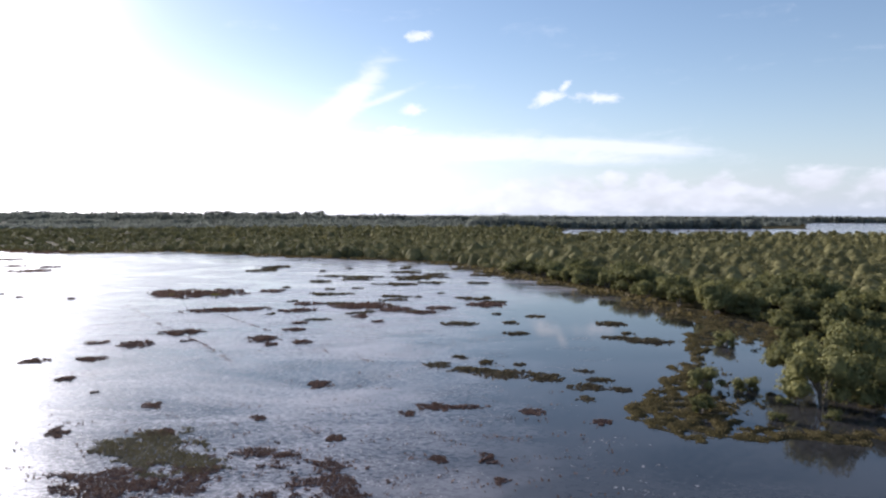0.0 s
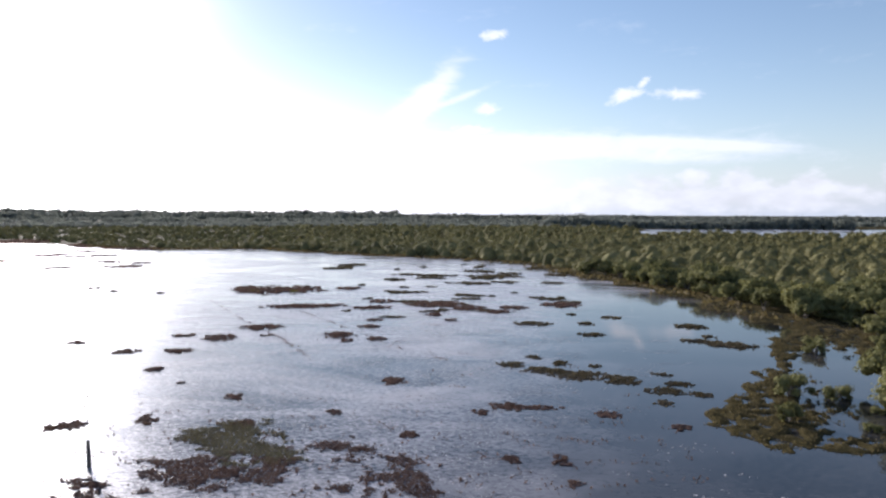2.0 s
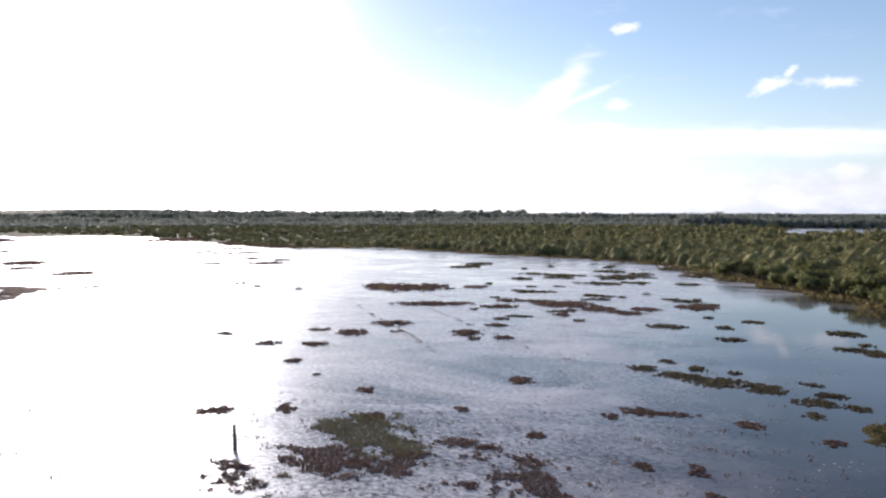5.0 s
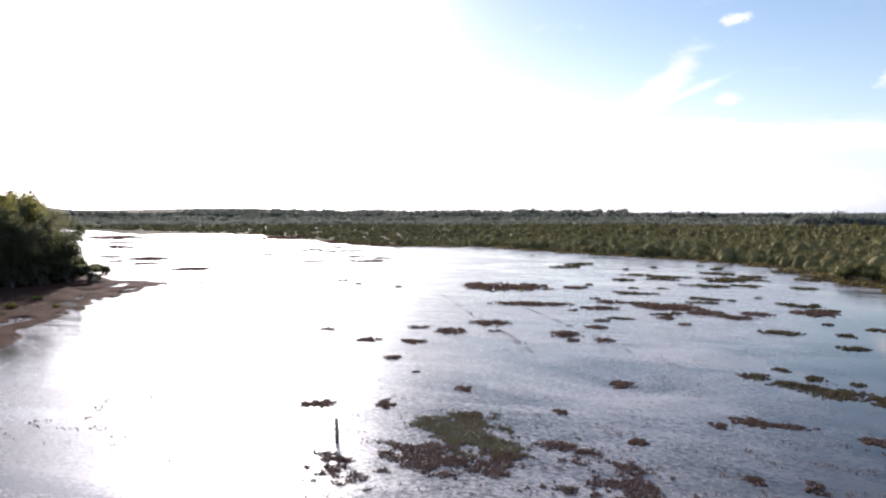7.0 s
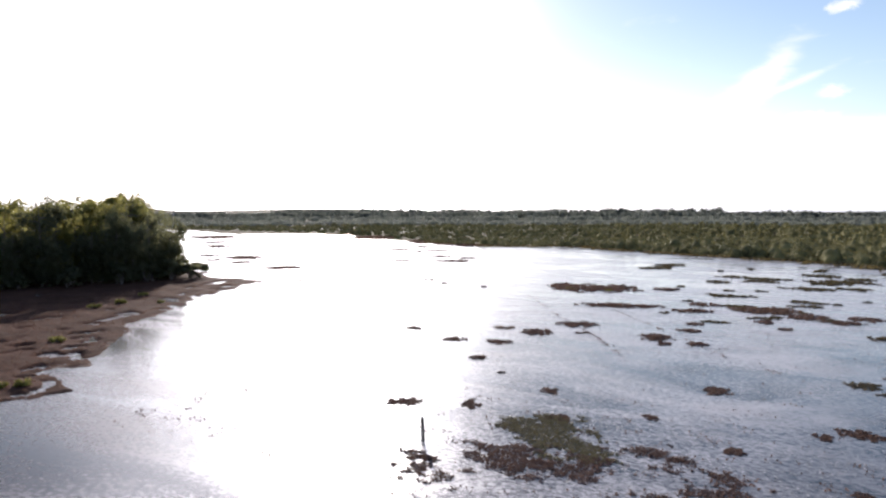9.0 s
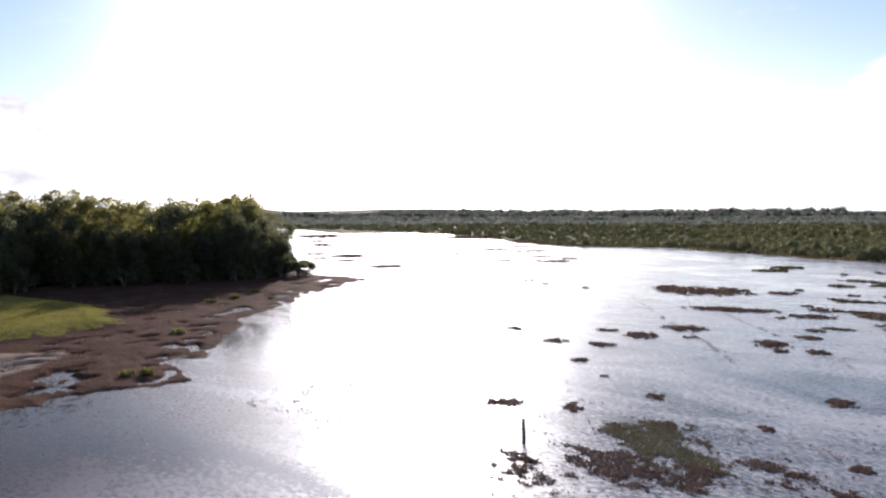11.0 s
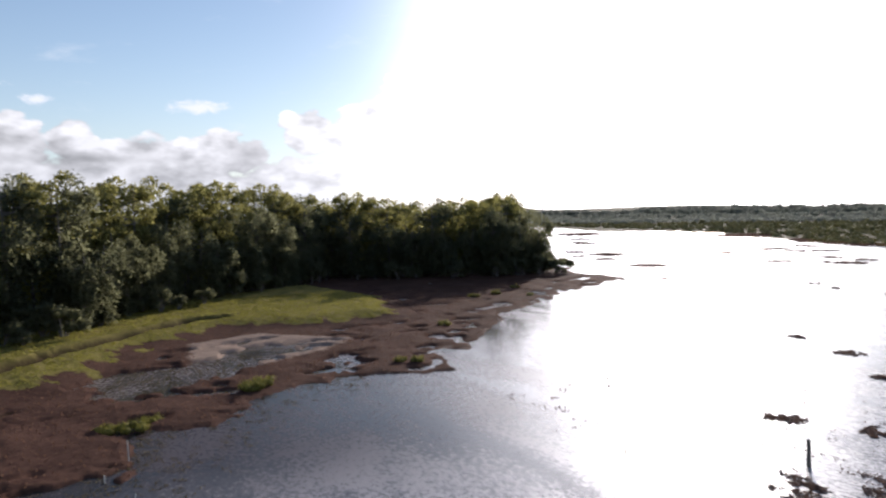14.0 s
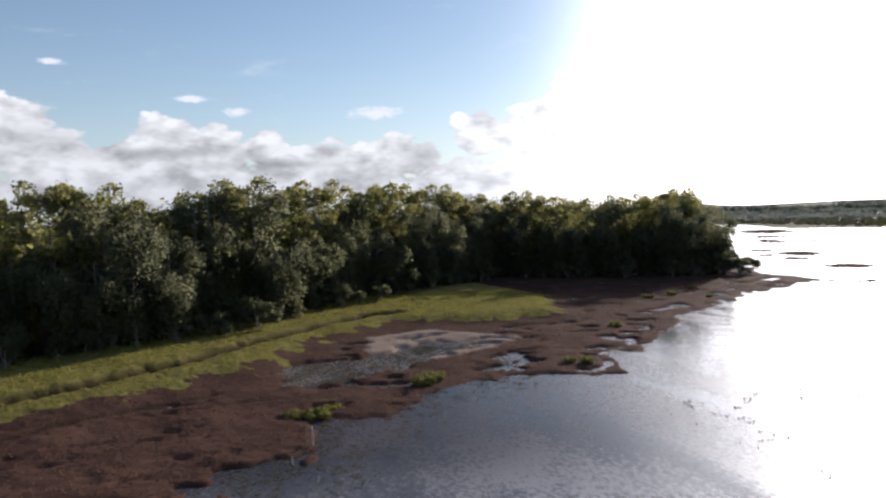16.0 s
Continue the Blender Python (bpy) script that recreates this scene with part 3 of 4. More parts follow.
def forest_tree(rng, height, kind):
    """A tall shore tree: leaning trunk, rising limbs, hanging leaf masses with gaps."""
    top = new("casuarina_tree" if kind else "eucalyptus_tree")
    lean = rng.normal(0, 0.03, 2) * height
    way = [np.array([lean[0] * k * k, lean[1] * k * k, height * k * 0.95 - 0.3]) for k in np.linspace(0, 1, 6)]
    wood = [tube(way, np.linspace(0.24, 0.04, 6), 6)]
    masses = []
    low = 0.10 if kind else 0.30
    for k in range(22 if kind else 27):
        f = rng.uniform(low, 0.97)
        i = min(int(f * 5), 4)
        base = way[i] + (way[i + 1] - way[i]) * (f * 5 - i)
        a = rng.uniform(0, 2 * math.pi)
        reach = height * (0.06 + 0.13 * math.sin(math.pi * min(1, (1 - f) * 1.2 + 0.15))) * rng.uniform(0.7, 1.3)
        tip = base + np.array([math.cos(a) * reach, math.sin(a) * reach, height * rng.uniform(0.02, 0.09)])
        wood.append(tube([base, (base + tip) / 2 + [0, 0, -0.15], tip], [0.09, 0.06, 0.02], 4))
        masses.append((tip, height * (rng.uniform(0.07, 0.115) if kind else rng.uniform(0.05, 0.088))))
    mesh_object("trunk", *join(wood), BARK, top)
    pieces = []
    for c, r in masses:
        p, d = puff(rng, c, r, 210 if kind else 120, 1.35 if kind else 0.85)
        if kind:
            p[:, 2] -= rng.uniform(0, r * 1.2, len(p))
        p[:, 2] = np.maximum(p[:, 2], 0.5)
        pieces.append(cards(rng, p, d, 0.27, 0.9, 2.0 if kind else 1.5))
    mesh_object("crown", *join(pieces), CASUARINA if kind else FOREST, top, flat=True)
    label = "tall grey-green casuarina with drooping needles, backlit" if kind else "tall eucalyptus with olive crown catching low sun"
    return tagged(top, label, "tree", "trees of the shore forest")


def height_at(x, y):
    return terrain(np.asarray(x, float), np.asarray(y, float))[0]


def scatter(rng, x0, x1, y0, y1, step, jitter=0.42):
    gx, gy = np.meshgrid(np.arange(x0, x1, step), np.arange(y0, y1, step))
    gx = gx.ravel() + rng.uniform(-jitter, jitter, gx.size) * step
    gy = gy.ravel() + rng.uniform(-jitter, jitter, gy.size) * step
    return gx, gy


def bearing(x, y):
    return np.degrees(np.arctan2(-x, y))


def place(models, rng, x, y, z, scale, vary=0.15):
    """Stand one of the models at each spot; the models themselves take the first spots."""
    for k in range(len(x)):
        m = pose(x[k], y[k], z[k], 0, 0, rng.uniform(0, 360)) @ Matrix.Diagonal((*(scale[k] * rng.uniform(1 - vary, 1 + vary, 3)), 1))
        if k < len(models):
            models[k].matrix_basis = m
        else:
            copy_thing(models[rng.randint(len(models))], m)


def build_mangroves():
    rng = np.random.RandomState(11)
    x, y = scatter(rng, 5, 130, 30, 200, 3.7)
    far, edge = np.hypot(x, y), signed(MANGROVES, x, y)
    keep = (edge > 0.5) & (far < 165) & (bearing(x, y) > -40) & ((far < 120) | (edge < 14))
    gaps = waves(x, y, 16, 21)
    keep &= (gaps > -0.55) | (edge < 5)
    x, y, edge, far = x[keep], y[keep], edge[keep], far[keep]
    near = far < 80
    fine = [mangrove(rng, 3.4, 3.8, 2400, 0.155) for _ in range(5)]
    plain = [mangrove(rng, 3.2, 3.8, 950, 0.25) for _ in range(5)]
    size = rng.uniform(0.6, 1.35, len(x)) * (0.8 + 0.25 * smooth(edge, 0, 9)) * (1 + 0.25 * waves(x, y, 30, 22))
    z = height_at(x, y)
    place(fine, rng, x[near], y[near], z[near], size[near])
    place(plain, rng, x[~near], y[~near], z[~near], size[~near])
    # small bushes out on the grassy point
    bx = np.array([18.7, 15.8, 22.0, 24.5, 20.6, 27.5, 23.2])
    by = np.array([54.2, 47.2, 54.8, 46.3, 46.0, 73.0, 50.5])
    big = np.array([25.6, 27.0, 29.5, 31.0])
    small = [mangrove(rng, 1.6, 1.9, 700, 0.13) for _ in range(3)]
    place([copy_thing(m, pose(0, 0, 0)) for m in fine[:4]], rng, big, np.array([49.6, 56.5, 50.2, 58.0]), height_at(big, big * 0 + 52) * 0 + 0.05, np.array([1.25, 1.05, 1.2, 1.25]))
    place(small, rng, bx, by, height_at(bx, by), np.array([1.25, 0.85, 0.9, 0.6, 0.5, 1.1, 0.5]))


def thicket(name, label, rng, x, y, z, height, width, per, size, mat):
    """One joined mass of bushes too far off to count."""
    n = len(x)
    idx = np.repeat(np.arange(n), per)
    d = rng.normal(0, 1, (len(idx), 3))
    d /= np.linalg.norm(d, axis=1)[:, None]
    d[:, 2] = np.abs(d[:, 2]) * 0.9 + 0.05
    r = rng.uniform(0.82, 1.0, len(idx))[:, None]
    p = np.stack([x[idx], y[idx], z[idx] + height[idx] * 0.12], -1) + d * r * np.stack([width[idx] / 2, width[idx] / 2, height[idx] * 0.85], -1)
    pieces = [cards(rng, p, d, np.repeat(size, per), 0.32, 1.2)]
    # close-grown inner domes
    sides = 6
    a = np.arange(sides) * 2 * math.pi / sides + rng.uniform(0, 1, n)[:, None]
    rings = [np.stack([x[:, None] + np.cos(a) * s * width[:, None] / 2 * rim, y[:, None] + np.sin(a) * s * width[:, None] / 2 * rim,
                       (z + height * h)[:, None] + np.zeros((n, sides))], -1)
             for s, h, rim in ((0.66, 0.0, 1.0), (0.66, 0.32, rng.uniform(0.7, 1.1, (n, sides))), (0.40, 0.60, rng.uniform(0.6, 1.1, (n, sides))), (0.06, 0.68, 1.0))]
    dome = np.stack(rings, 1).reshape(-1, 3)
    o = np.arange(3)[:, None] * sides + np.arange(sides)[None]
    q = np.arange(3)[:, None] * sides + (np.arange(sides)[None] + 1) % sides
    quads = np.stack([o, q, q + sides, o + sides], -1).reshape(-1, 4)
    pieces.append((dome, (np.arange(n)[:, None, None] * 4 * sides + quads[None]).reshape(-1, 4)))
    ob = mesh_object(name, *join(pieces), mat, flat=True)
    return tagged(ob, label, "thicket", kind="stuff")


def build_far_woods():
    rng = np.random.RandomState(31)
    # mangroves beyond those that can be told apart, to the far water
    xa, ya = scatter(rng, -240, 200, 90, 315, 3.5)
    xb, yb = scatter(rng, -560, 520, 90, 620, 4.8)
    keep = np.hypot(xa, ya) < 310
    beyond = np.hypot(xb, yb) >= 310
    x, y = np.concatenate([xa[keep], xb[beyond]]), np.concatenate([ya[keep], yb[beyond]])
    far, edge, b = np.hypot(x, y), signed(MANGROVES, x, y), bearing(x, y)
    keep = (edge > 1.0) & ((far > 163) | ((far > 118) & (edge > 13))) & (b > -38) & (b < 62) & (signed(FAR_WATER, x, y) < -4) & (far < 640)
    keep &= (waves(x, y, 45, 33) > -1.0) & ((waves(x, y, 17, 37, 3) > -0.42) | (edge < 4))
    keep &= (far < 330) | (rng.uniform(0, 1, len(x)) < 0.5)
    x, y, far, b = x[keep], y[keep], far[keep], b[keep]
    low = smooth(b, 8, 26)
    h = rng.uniform(1.3, 4.4, len(x)) * (1 + 0.35 * waves(x, y, 40, 34) + 0.5 * waves(x, y, 13, 36, 2)) * (1 - 0.45 * low)
    h = np.where(far < 310, h * 0.92, h)
    w = np.where(far < 310, 2.5 + h * rng.uniform(0.7, 1.1, len(x)), 1.8 + h * rng.uniform(0.6, 0.95, len(x)))
    z, mid = height_at(x, y), far < 310
    thicket("mangrove_thicket", "olive mangrove canopy of rounded bushes on flat wetland", rng, x[mid], y[mid], z[mid], h[mid], w[mid], 84,
            0.18 + 0.0006 * far[mid], FAR_LEAVES)
    mid = ~mid
    thicket("distant_thicket", "low olive scrub stretching away over flat wetland", rng, x[mid], y[mid], z[mid], h[mid], w[mid], 36,
            0.5 + 0.0011 * far[mid], FAR_LEAVES)
    # belts of trees beyond the far water and along the skyline
    xs, ys, hs = [], [], []
    for r0, r1, n, b0, b1, ha, hb in ((690, 760, 620, -27, -2, 9, 13), (660, 900, 900, -6, 60, 2, 4.5), (900, 1300, 900, -30, 66, 3, 7),
                                      (1300, 1400, 700, -42, 2, 8, 13), (1350, 1500, 900, 0, 72, 9, 15), (1470, 1560, 420, -46, -23, 10, 14), (1700, 1800, 500, 10, 45, 14, 21)):
        rr, bb = rng.uniform(r0, r1, n), np.radians(rng.uniform(b0, b1, n))
        xs.append(-rr * np.sin(bb)), ys.append(rr * np.cos(bb))
        hs.append(rng.uniform(ha, hb, n) * (1 + 0.25 * waves(xs[-1], ys[-1], 160, 35)))
    x, y, h = np.concatenate(xs), np.concatenate(ys), np.concatenate(hs)
    dry = (signed(FAR_WATER, x, y) < -3) & (signed(NORTH, x, y) > 0)
    x, y, h = x[dry], y[dry], h[dry]
    thicket("far_woods", "line of far woods along the flat horizon, haze put into their leaf colour", rng, x, y, height_at(x, y), h, rng.uniform(10, 24, len(x)), 50,
            0.0016 * np.hypot(x, y), HAZED_FAR_TREES)


def build_forest():
    rng = np.random.RandomState(41)
    models = [forest_tree(rng, h, k) for h, k in ((17.2, 1), (16.5, 1), (15, 1), (17.8, 0), (17.2, 0), (16.8, 0), (12, 1))]
    x, y = scatter(rng, -175, -50, -70, 125, 4.15)
    edge = signed(FOREST_PLAN, x, y)
    keep = (edge > 0) & (edge < 11.5) & (y > -54)
    x, y, edge = x[keep], y[keep], edge[keep]
    size = rng.uniform(0.98, 1.06, len(x)) * (0.82 + 0.18 * smooth(edge, 0, 6)) * (1.015 - 0.065 * smooth(y, 30, 80) - 0.05 * smooth(-y, 8, 30))
    z = height_at(x, y) - 0.1
    front = edge < 6.5
    place([models[k] for k in (0, 1, 2, 6)], rng, x[front], y[front], z[front], size[front] * 0.98, 0.07)
    place([models[k] for k in (3, 4, 5)], rng, x[~front], y[~front], z[~front], size[~front] * 0.985, 0.05)
    x, y = scatter(rng, -330, -70, -60, 150, 6.0)
    edge = signed(FOREST_PLAN, x, y)
    keep = (edge >= 11) & (edge < 60)
    x, y = x[keep], y[keep]
    h = rng.uniform(15, 18.5, len(x))
    thicket("forest_interior", "dense tree crowns deep in the shore forest", rng, x, y, height_at(x, y), h, rng.uniform(6, 9, len(x)), 80,
            np.full(len(x), 0.7), FOREST)


def build_undergrowth():
    """Shrubs at the forest's foot, and low yellow-green bushes on the marsh."""
    rng = np.random.RandomState(45)
    x, y = scatter(rng, -160, -50, -60, 115, 3.4)
    edge = signed(FOREST_PLAN, x, y)
    keep = (edge > -1.5) & (edge < np.where(y > 40, 10, 4)) & ((waves(x, y, 14, 46) > -0.15) | (y > 40))
    x, y = x[keep], y[keep]
    models = [mangrove(rng, 4.2, 3.4, 800, 0.24, CASUARINA, "undergrowth_shrub") for _ in range(4)]
    for m in models:
        tagged(m, "grey-green shrub in the shade at the forest's foot", "shrub", "shrubs at the forest edge")
    tip = np.array([(-120.5, 92.5, 0.95), (-121.5, 95.0, 1.15), (-118.0, 91.5, 0.6), (-122.0, 89.0, 1.3), (-122.5, 84.0, 1.2)])
    x, y = np.concatenate([x, tip[:, 0]]), np.concatenate([y, tip[:, 1]])
    place(models, rng, x, y, height_at(x, y), np.concatenate([rng.uniform(0.6, 1.25, len(x) - len(tip)), tip[:, 2]]))
    x = np.array([-57.2, -58.5, -51.5, -53.2, -52.2, -59.5, -60.4, -98.0, -96.5, -94.0, -76.0, -104.0, -48.4, -44.9, -41.5])
    y = np.array([12.4, 13.6, 3.4, 4.6, 2.0, 28.0, 26.6, 62.0, 57.0, 66.0, 40.0, 70.0, 116.5, 118.0, 117.0])
    models = [mangrove(rng, 0.55, 2.1, 900, 0.075, LAWN, "marsh_bush") for _ in range(3)]
    for m in models:
        tagged(m, "low yellow-green bush on the brown marsh", "bush", "bushes on the marsh")
    place(models, rng, x, y, height_at(x, y) - 0.05, rng.uniform(0.7, 1.0, len(x)))


def snag(x, y, height, seed):
    """A dead tree: bare trunk and crooked branches."""
    rng = np.random.RandomState(seed)
    top = new("dead_tree")
    way = [np.array([0.3 * math.sin(k * 2), 0.2 * k, height * k / 5]) for k in range(6)]
    mesh_object("trunk", *tube(way, np.linspace(0.22, 0.06, 6), 7), PALE_WOOD, top)
    for k in range(9):
        f = rng.uniform(2.6, 4.8)
        base = way[int(f)] + (way[int(f) + 1] - way[int(f)]) * (f % 1)
        a, n = rng.uniform(0, 6.28), rng.uniform(0.8, 2.2)
        mid = base + [math.cos(a) * n * 0.5, math.sin(a) * n * 0.5, n * 0.3]
        tip = base + [math.cos(a + 0.4) * n, math.sin(a + 0.4) * n, n * 0.9]
        mesh_object("branch", *tube([base, mid, tip], [0.07, 0.05, 0.02], 5), PALE_WOOD, top)
    top.matrix_basis = pose(x, y, float(height_at(x, y)) - 0.3, 0, 0, 0)
    tagged(top, "bare bleached dead tree standing above the forest", "tree")


build_mangroves()
build_far_woods()
build_forest()
build_undergrowth()
snag(-135, 99, 18.5, 1)
snag(-140, 74, 17.2, 2)
snag(-137, 70, 17.5, 3)


# ---------------------------------------------------------------- weed mats and small things
def weed_mat(rng, x, y, wide, deep, blade, mat, height):
    """A ragged clump of marsh plants standing in the water: low tussocks run together, and their stems."""
    top = new("weed_island")
    lobes, pieces = [], []
    grain = max(0.14, 0.0024 * math.hypot(x, y))
    count = int(np.clip(wide * deep / grain ** 2 * 0.85, 7, 420))
    while len(lobes) < count:
        px, py = rng.normal(0, 0.48, 2)
        edge = px * px + py * py + 0.45 * float(waves(px * 3 + x, py * 3 + y, 2.2, 52, 2))
        if edge > 0.95:
            continue
        size = grain * rng.uniform(0.45, 1.25)
        lobes.append((wide * px, deep * py, size * 1.25, size, height * rng.uniform(0.35, 1.0) * (1.1 - 0.6 * min(1, px * px + py * py))))
    sides = 7
    for cx, cy, rx, ry, h in lobes:
        a = np.arange(sides) * 2 * math.pi / sides
        rim = rng.uniform(0.75, 1.2, sides)
        rings = [np.stack([cx + rx * s * rim * np.cos(a), cy + ry * s * rim * np.sin(a), np.full(sides, z)], -1)
                 for s, z in ((1.1, -0.10), (1.0, 0.03), (0.65, h * 0.26), (0.12, h * 0.32))]
        o = np.arange(3)[:, None] * sides + np.arange(sides)[None]
        q = np.arange(3)[:, None] * sides + (np.arange(sides)[None] + 1) % sides
        pieces.append((np.concatenate(rings), np.stack([o, q, q + sides, o + sides], -1).reshape(-1, 4)))
    tagged(mesh_object("tussock", *join(pieces), mat, top), kind="stuff")
    area = sum(l[2] * l[3] for l in lobes)
    n = int(np.clip(area * 3.1 / (blade * blade) * 0.9, 40, 3200))
    pick = rng.choice(len(lobes), n, p=np.array([l[2] * l[3] for l in lobes]) / area)
    t, r = rng.uniform(0, 2 * math.pi, n), np.sqrt(rng.uniform(0, 1.15, n))
    L = np.array(lobes)[pick]
    centres = np.stack([L[:, 0] + L[:, 2] * r * np.cos(t), L[:, 1] + L[:, 3] * r * np.sin(t), L[:, 4] * (0.45 - 0.4 * r ** 2) * rng.uniform(0.5, 1.4, n) + blade * 0.25], -1)
    stems = mesh_object("foliage", *cards(rng, centres, np.tile((0.0, -0.35, 0.35), (n, 1)), blade, 0.9, 1.5), mat, top, flat=True)
    tagged(stems, kind="stuff")
    top.matrix_basis = pose(x, y, 0, 0, 0, bearing(x, y))
    return top


def weed_bed(rng, outline, seed, full, mat, words):
    """A broad bed of low marsh plants breaking the surface: small tussocks packed inside an uneven outline, and their stems."""
    ox, oy = np.array(outline).T
    x, y = scatter(rng, ox.min() - 1, ox.max() + 1, oy.min() - 1, oy.max() + 1, 0.17)
    keep = signed(outline, x, y) * 0.8 + full + waves(x, y, 2.6, seed, 5) * 1.1 > 0
    x, y = x[keep] - ox.mean(), y[keep] - oy.mean()
    n, sides = len(x), 5
    a = np.arange(sides) * 2 * math.pi / sides + rng.uniform(0, 6, n)[:, None]
    size, tall = rng.uniform(0.05, 0.13, n)[:, None], rng.uniform(0.02, 0.09, n)[:, None]
    rings = [np.stack([x[:, None] + np.cos(a) * size * k, y[:, None] + np.sin(a) * size * k, np.zeros((n, sides)) + h], -1)
             for k, h in ((1.1, -0.08), (0.9 * rng.uniform(0.7, 1.2, (n, sides)), 0.25 * tall), (0.15, tall))]
    o = np.arange(2)[:, None] * sides + np.arange(sides)[None]
    q = np.arange(2)[:, None] * sides + (np.arange(sides)[None] + 1) % sides
    quads = np.stack([o, q, q + sides, o + sides], -1).reshape(-1, 4)
    top = new("weed_bed")
    tagged(mesh_object("tussock", np.stack(rings, 1).reshape(-1, 3), (np.arange(n)[:, None, None] * 3 * sides + quads[None]).reshape(-1, 4), mat, top), kind="stuff")
    k = np.repeat(np.arange(n), 5)
    spots = np.stack([x[k], y[k], rng.uniform(0.02, 0.12, len(k))], -1) + rng.normal(0, 0.08, (len(k), 3)) * [1, 1, 0.1]
    stems = mesh_object("foliage", *cards(rng, spots, np.tile((0.0, -0.5, 0.2), (len(k), 1)), np.full(len(k), 0.05), 0.8, 1.9), mat, top, flat=True)
    tagged(stems, kind="stuff")
    top.matrix_basis = pose(ox.mean(), oy.mean(), 0)
    tagged(top, words, "weed", "weed beds round the post")


BEDS = [([(-23.3, 39.8), (-21, 42), (-19.4, 42.6), (-18.3, 40), (-15, 37.2), (-15, 35.6), (-17, 35.6), (-19.5, 36.8)], 0.15, BED_GREEN, "broad olive-green weed bed in shallow water"),
        ([(-17.6, 35.8), (-14.4, 36.2), (-14.8, 33.2), (-17.3, 32.6)], 0.0, MAT_WEED, "dark brown weed bed beside the green one"),
        ([(-22.3, 34.6), (-19.3, 36), (-17.6, 33.5), (-17.6, 31.5), (-20.8, 32)], 0.15, MAT_WEED, "red-brown weed bed near the post"),
        ([(-15, 39), (-12.5, 40.4), (-10.8, 38), (-11.5, 36.8), (-13.8, 37.6)], -0.35, MAT_WEED, "broken clumps of dark weed in shallow water"),
        ([(-11, 38.5), (-8.6, 37.5), (-5.6, 33.8), (-6, 32), (-8.6, 31.6), (-10.2, 33.2), (-9.6, 35.5)], -0.25, MAT_WEED, "loose purple-brown weed bed with gaps of water"),
        ([(-26, 33), (-22.5, 31.6), (-19.5, 30), (-19.5, 28), (-23.5, 27.6), (-26, 30)], -1.0, MAT_WEED, "sparse drowned weed round the post's foot"),
        ([(-13, 33), (-10.5, 33.5), (-10.5, 31.5), (-13, 31.5)], -0.55, MAT_WEED, "scattered sprigs of weed in shallow water")]


MATS_FAR = [(-45.2, 119.8, 7.8, 9.1), (-51.4, 120.4, 2.4, 6.5), (-33.4, 123.8, 2.5, 2.8), (-33.8, 99.3, 6.3, 3.1), (-23.6, 99.1, 2.8, 2.4), (-23.9, 106.7, 2.2, 2.1), (-14.8, 104.4, 4.7, 5.3), (-9.3, 100.2, 2.5, 3.6), (-5.5, 97.4, 2.4, 2.3), (-3.2, 102.3, 2.1, 2.5), (4.1, 106.4, 3.3, 4.1), (-33.3, 79.9, 2.5, 2.9), (-35.2, 72.4, 1.7, 2.8), (-20.5, 82.3, 1.4, 1.7), (-21.1, 87.6, 1.1, 1.4), (-22.7, 75.8, 1.8, 2.9), (-21, 72.8, 0.9, 1.7), (-17.9, 74.2, 1.2, 1.7), (-13.9, 93.3, 1.1, 2.1), (-11.3, 88.9, 0.9, 1.4)]
MATS_EAST = [(-0.6, 87.3, 2.3, 2.3), (6.1, 88.5, 1.2, 1.4), (6.1, 80.3, 1.6, 1.6), (18.8, 87.9, 2, 2.4), (17.4, 77.6, 2.1, 1.5), (19.3, 80.7, 0.8, 1.2), (20.3, 75.6, 2.5, 2.9), (1.6, 64, 0.9, 1.5), (-0.9, 66.5, 0.9, 1.1), (-2.9, 62.9, 1.3, 1.7), (0.1, 60.8, 2, 1.8), (3, 59.3, 2.5, 2.2), (6.3, 58.1, 1.7, 1.9), (4.7, 63.3, 0.7, 1), (10.1, 60.6, 0.9, 0.7), (9.3, 54.8, 1.5, 1.3), (10.9, 57.2, 1.2, 1), (11.8, 54, 1, 0.9), (8.5, 51.2, 0.8, 1)]
MATS_NEAR = [(-12.6, 55.3, 1, 1.4), (-3, 48.8, 1.3, 1.3), (-0.7, 48.8, 1.4, 0.7), (-4.8, 46.9, 0.6, 0.8), (4, 47.6, 1, 0.9), (8.4, 45.2, 0.7, 0.9), (-23.5, 48.7, 0.9, 1), (-15, 45.6, 0.6, 0.7), (-27, 42.4, 0.8, 1.2), (-2.5, 37.7, 0.6, 0.8), (0.2, 37.9, 0.5, 1.1), (0.8, 34.6, 0.4, 0.6), (-9, 41.4, 0.6, 0.9), (-34.2, 56.6, 0.7, 1.4), (-20.2, 42.5, 0.9, 1)]
MATS_STRIPS = [(-7.5, 153.4, 6.3, 4.2), (-20.6, 152.7, 5, 2.8), (-12, 137, 4.5, 3.3), (3.9, 176.3, 5.8, 5.5), (-5.9, 140.7, 2.9, 2.3), (8.5, 158.5, 5.2, 4.5), (-21.6, 119.9, 2.9, 1.7), (9.7, 94.1, 1.6, 1.6), (-10.5, 116.2, 2.9, 1.6), (-19.1, 90.5, 1.9, 1)]
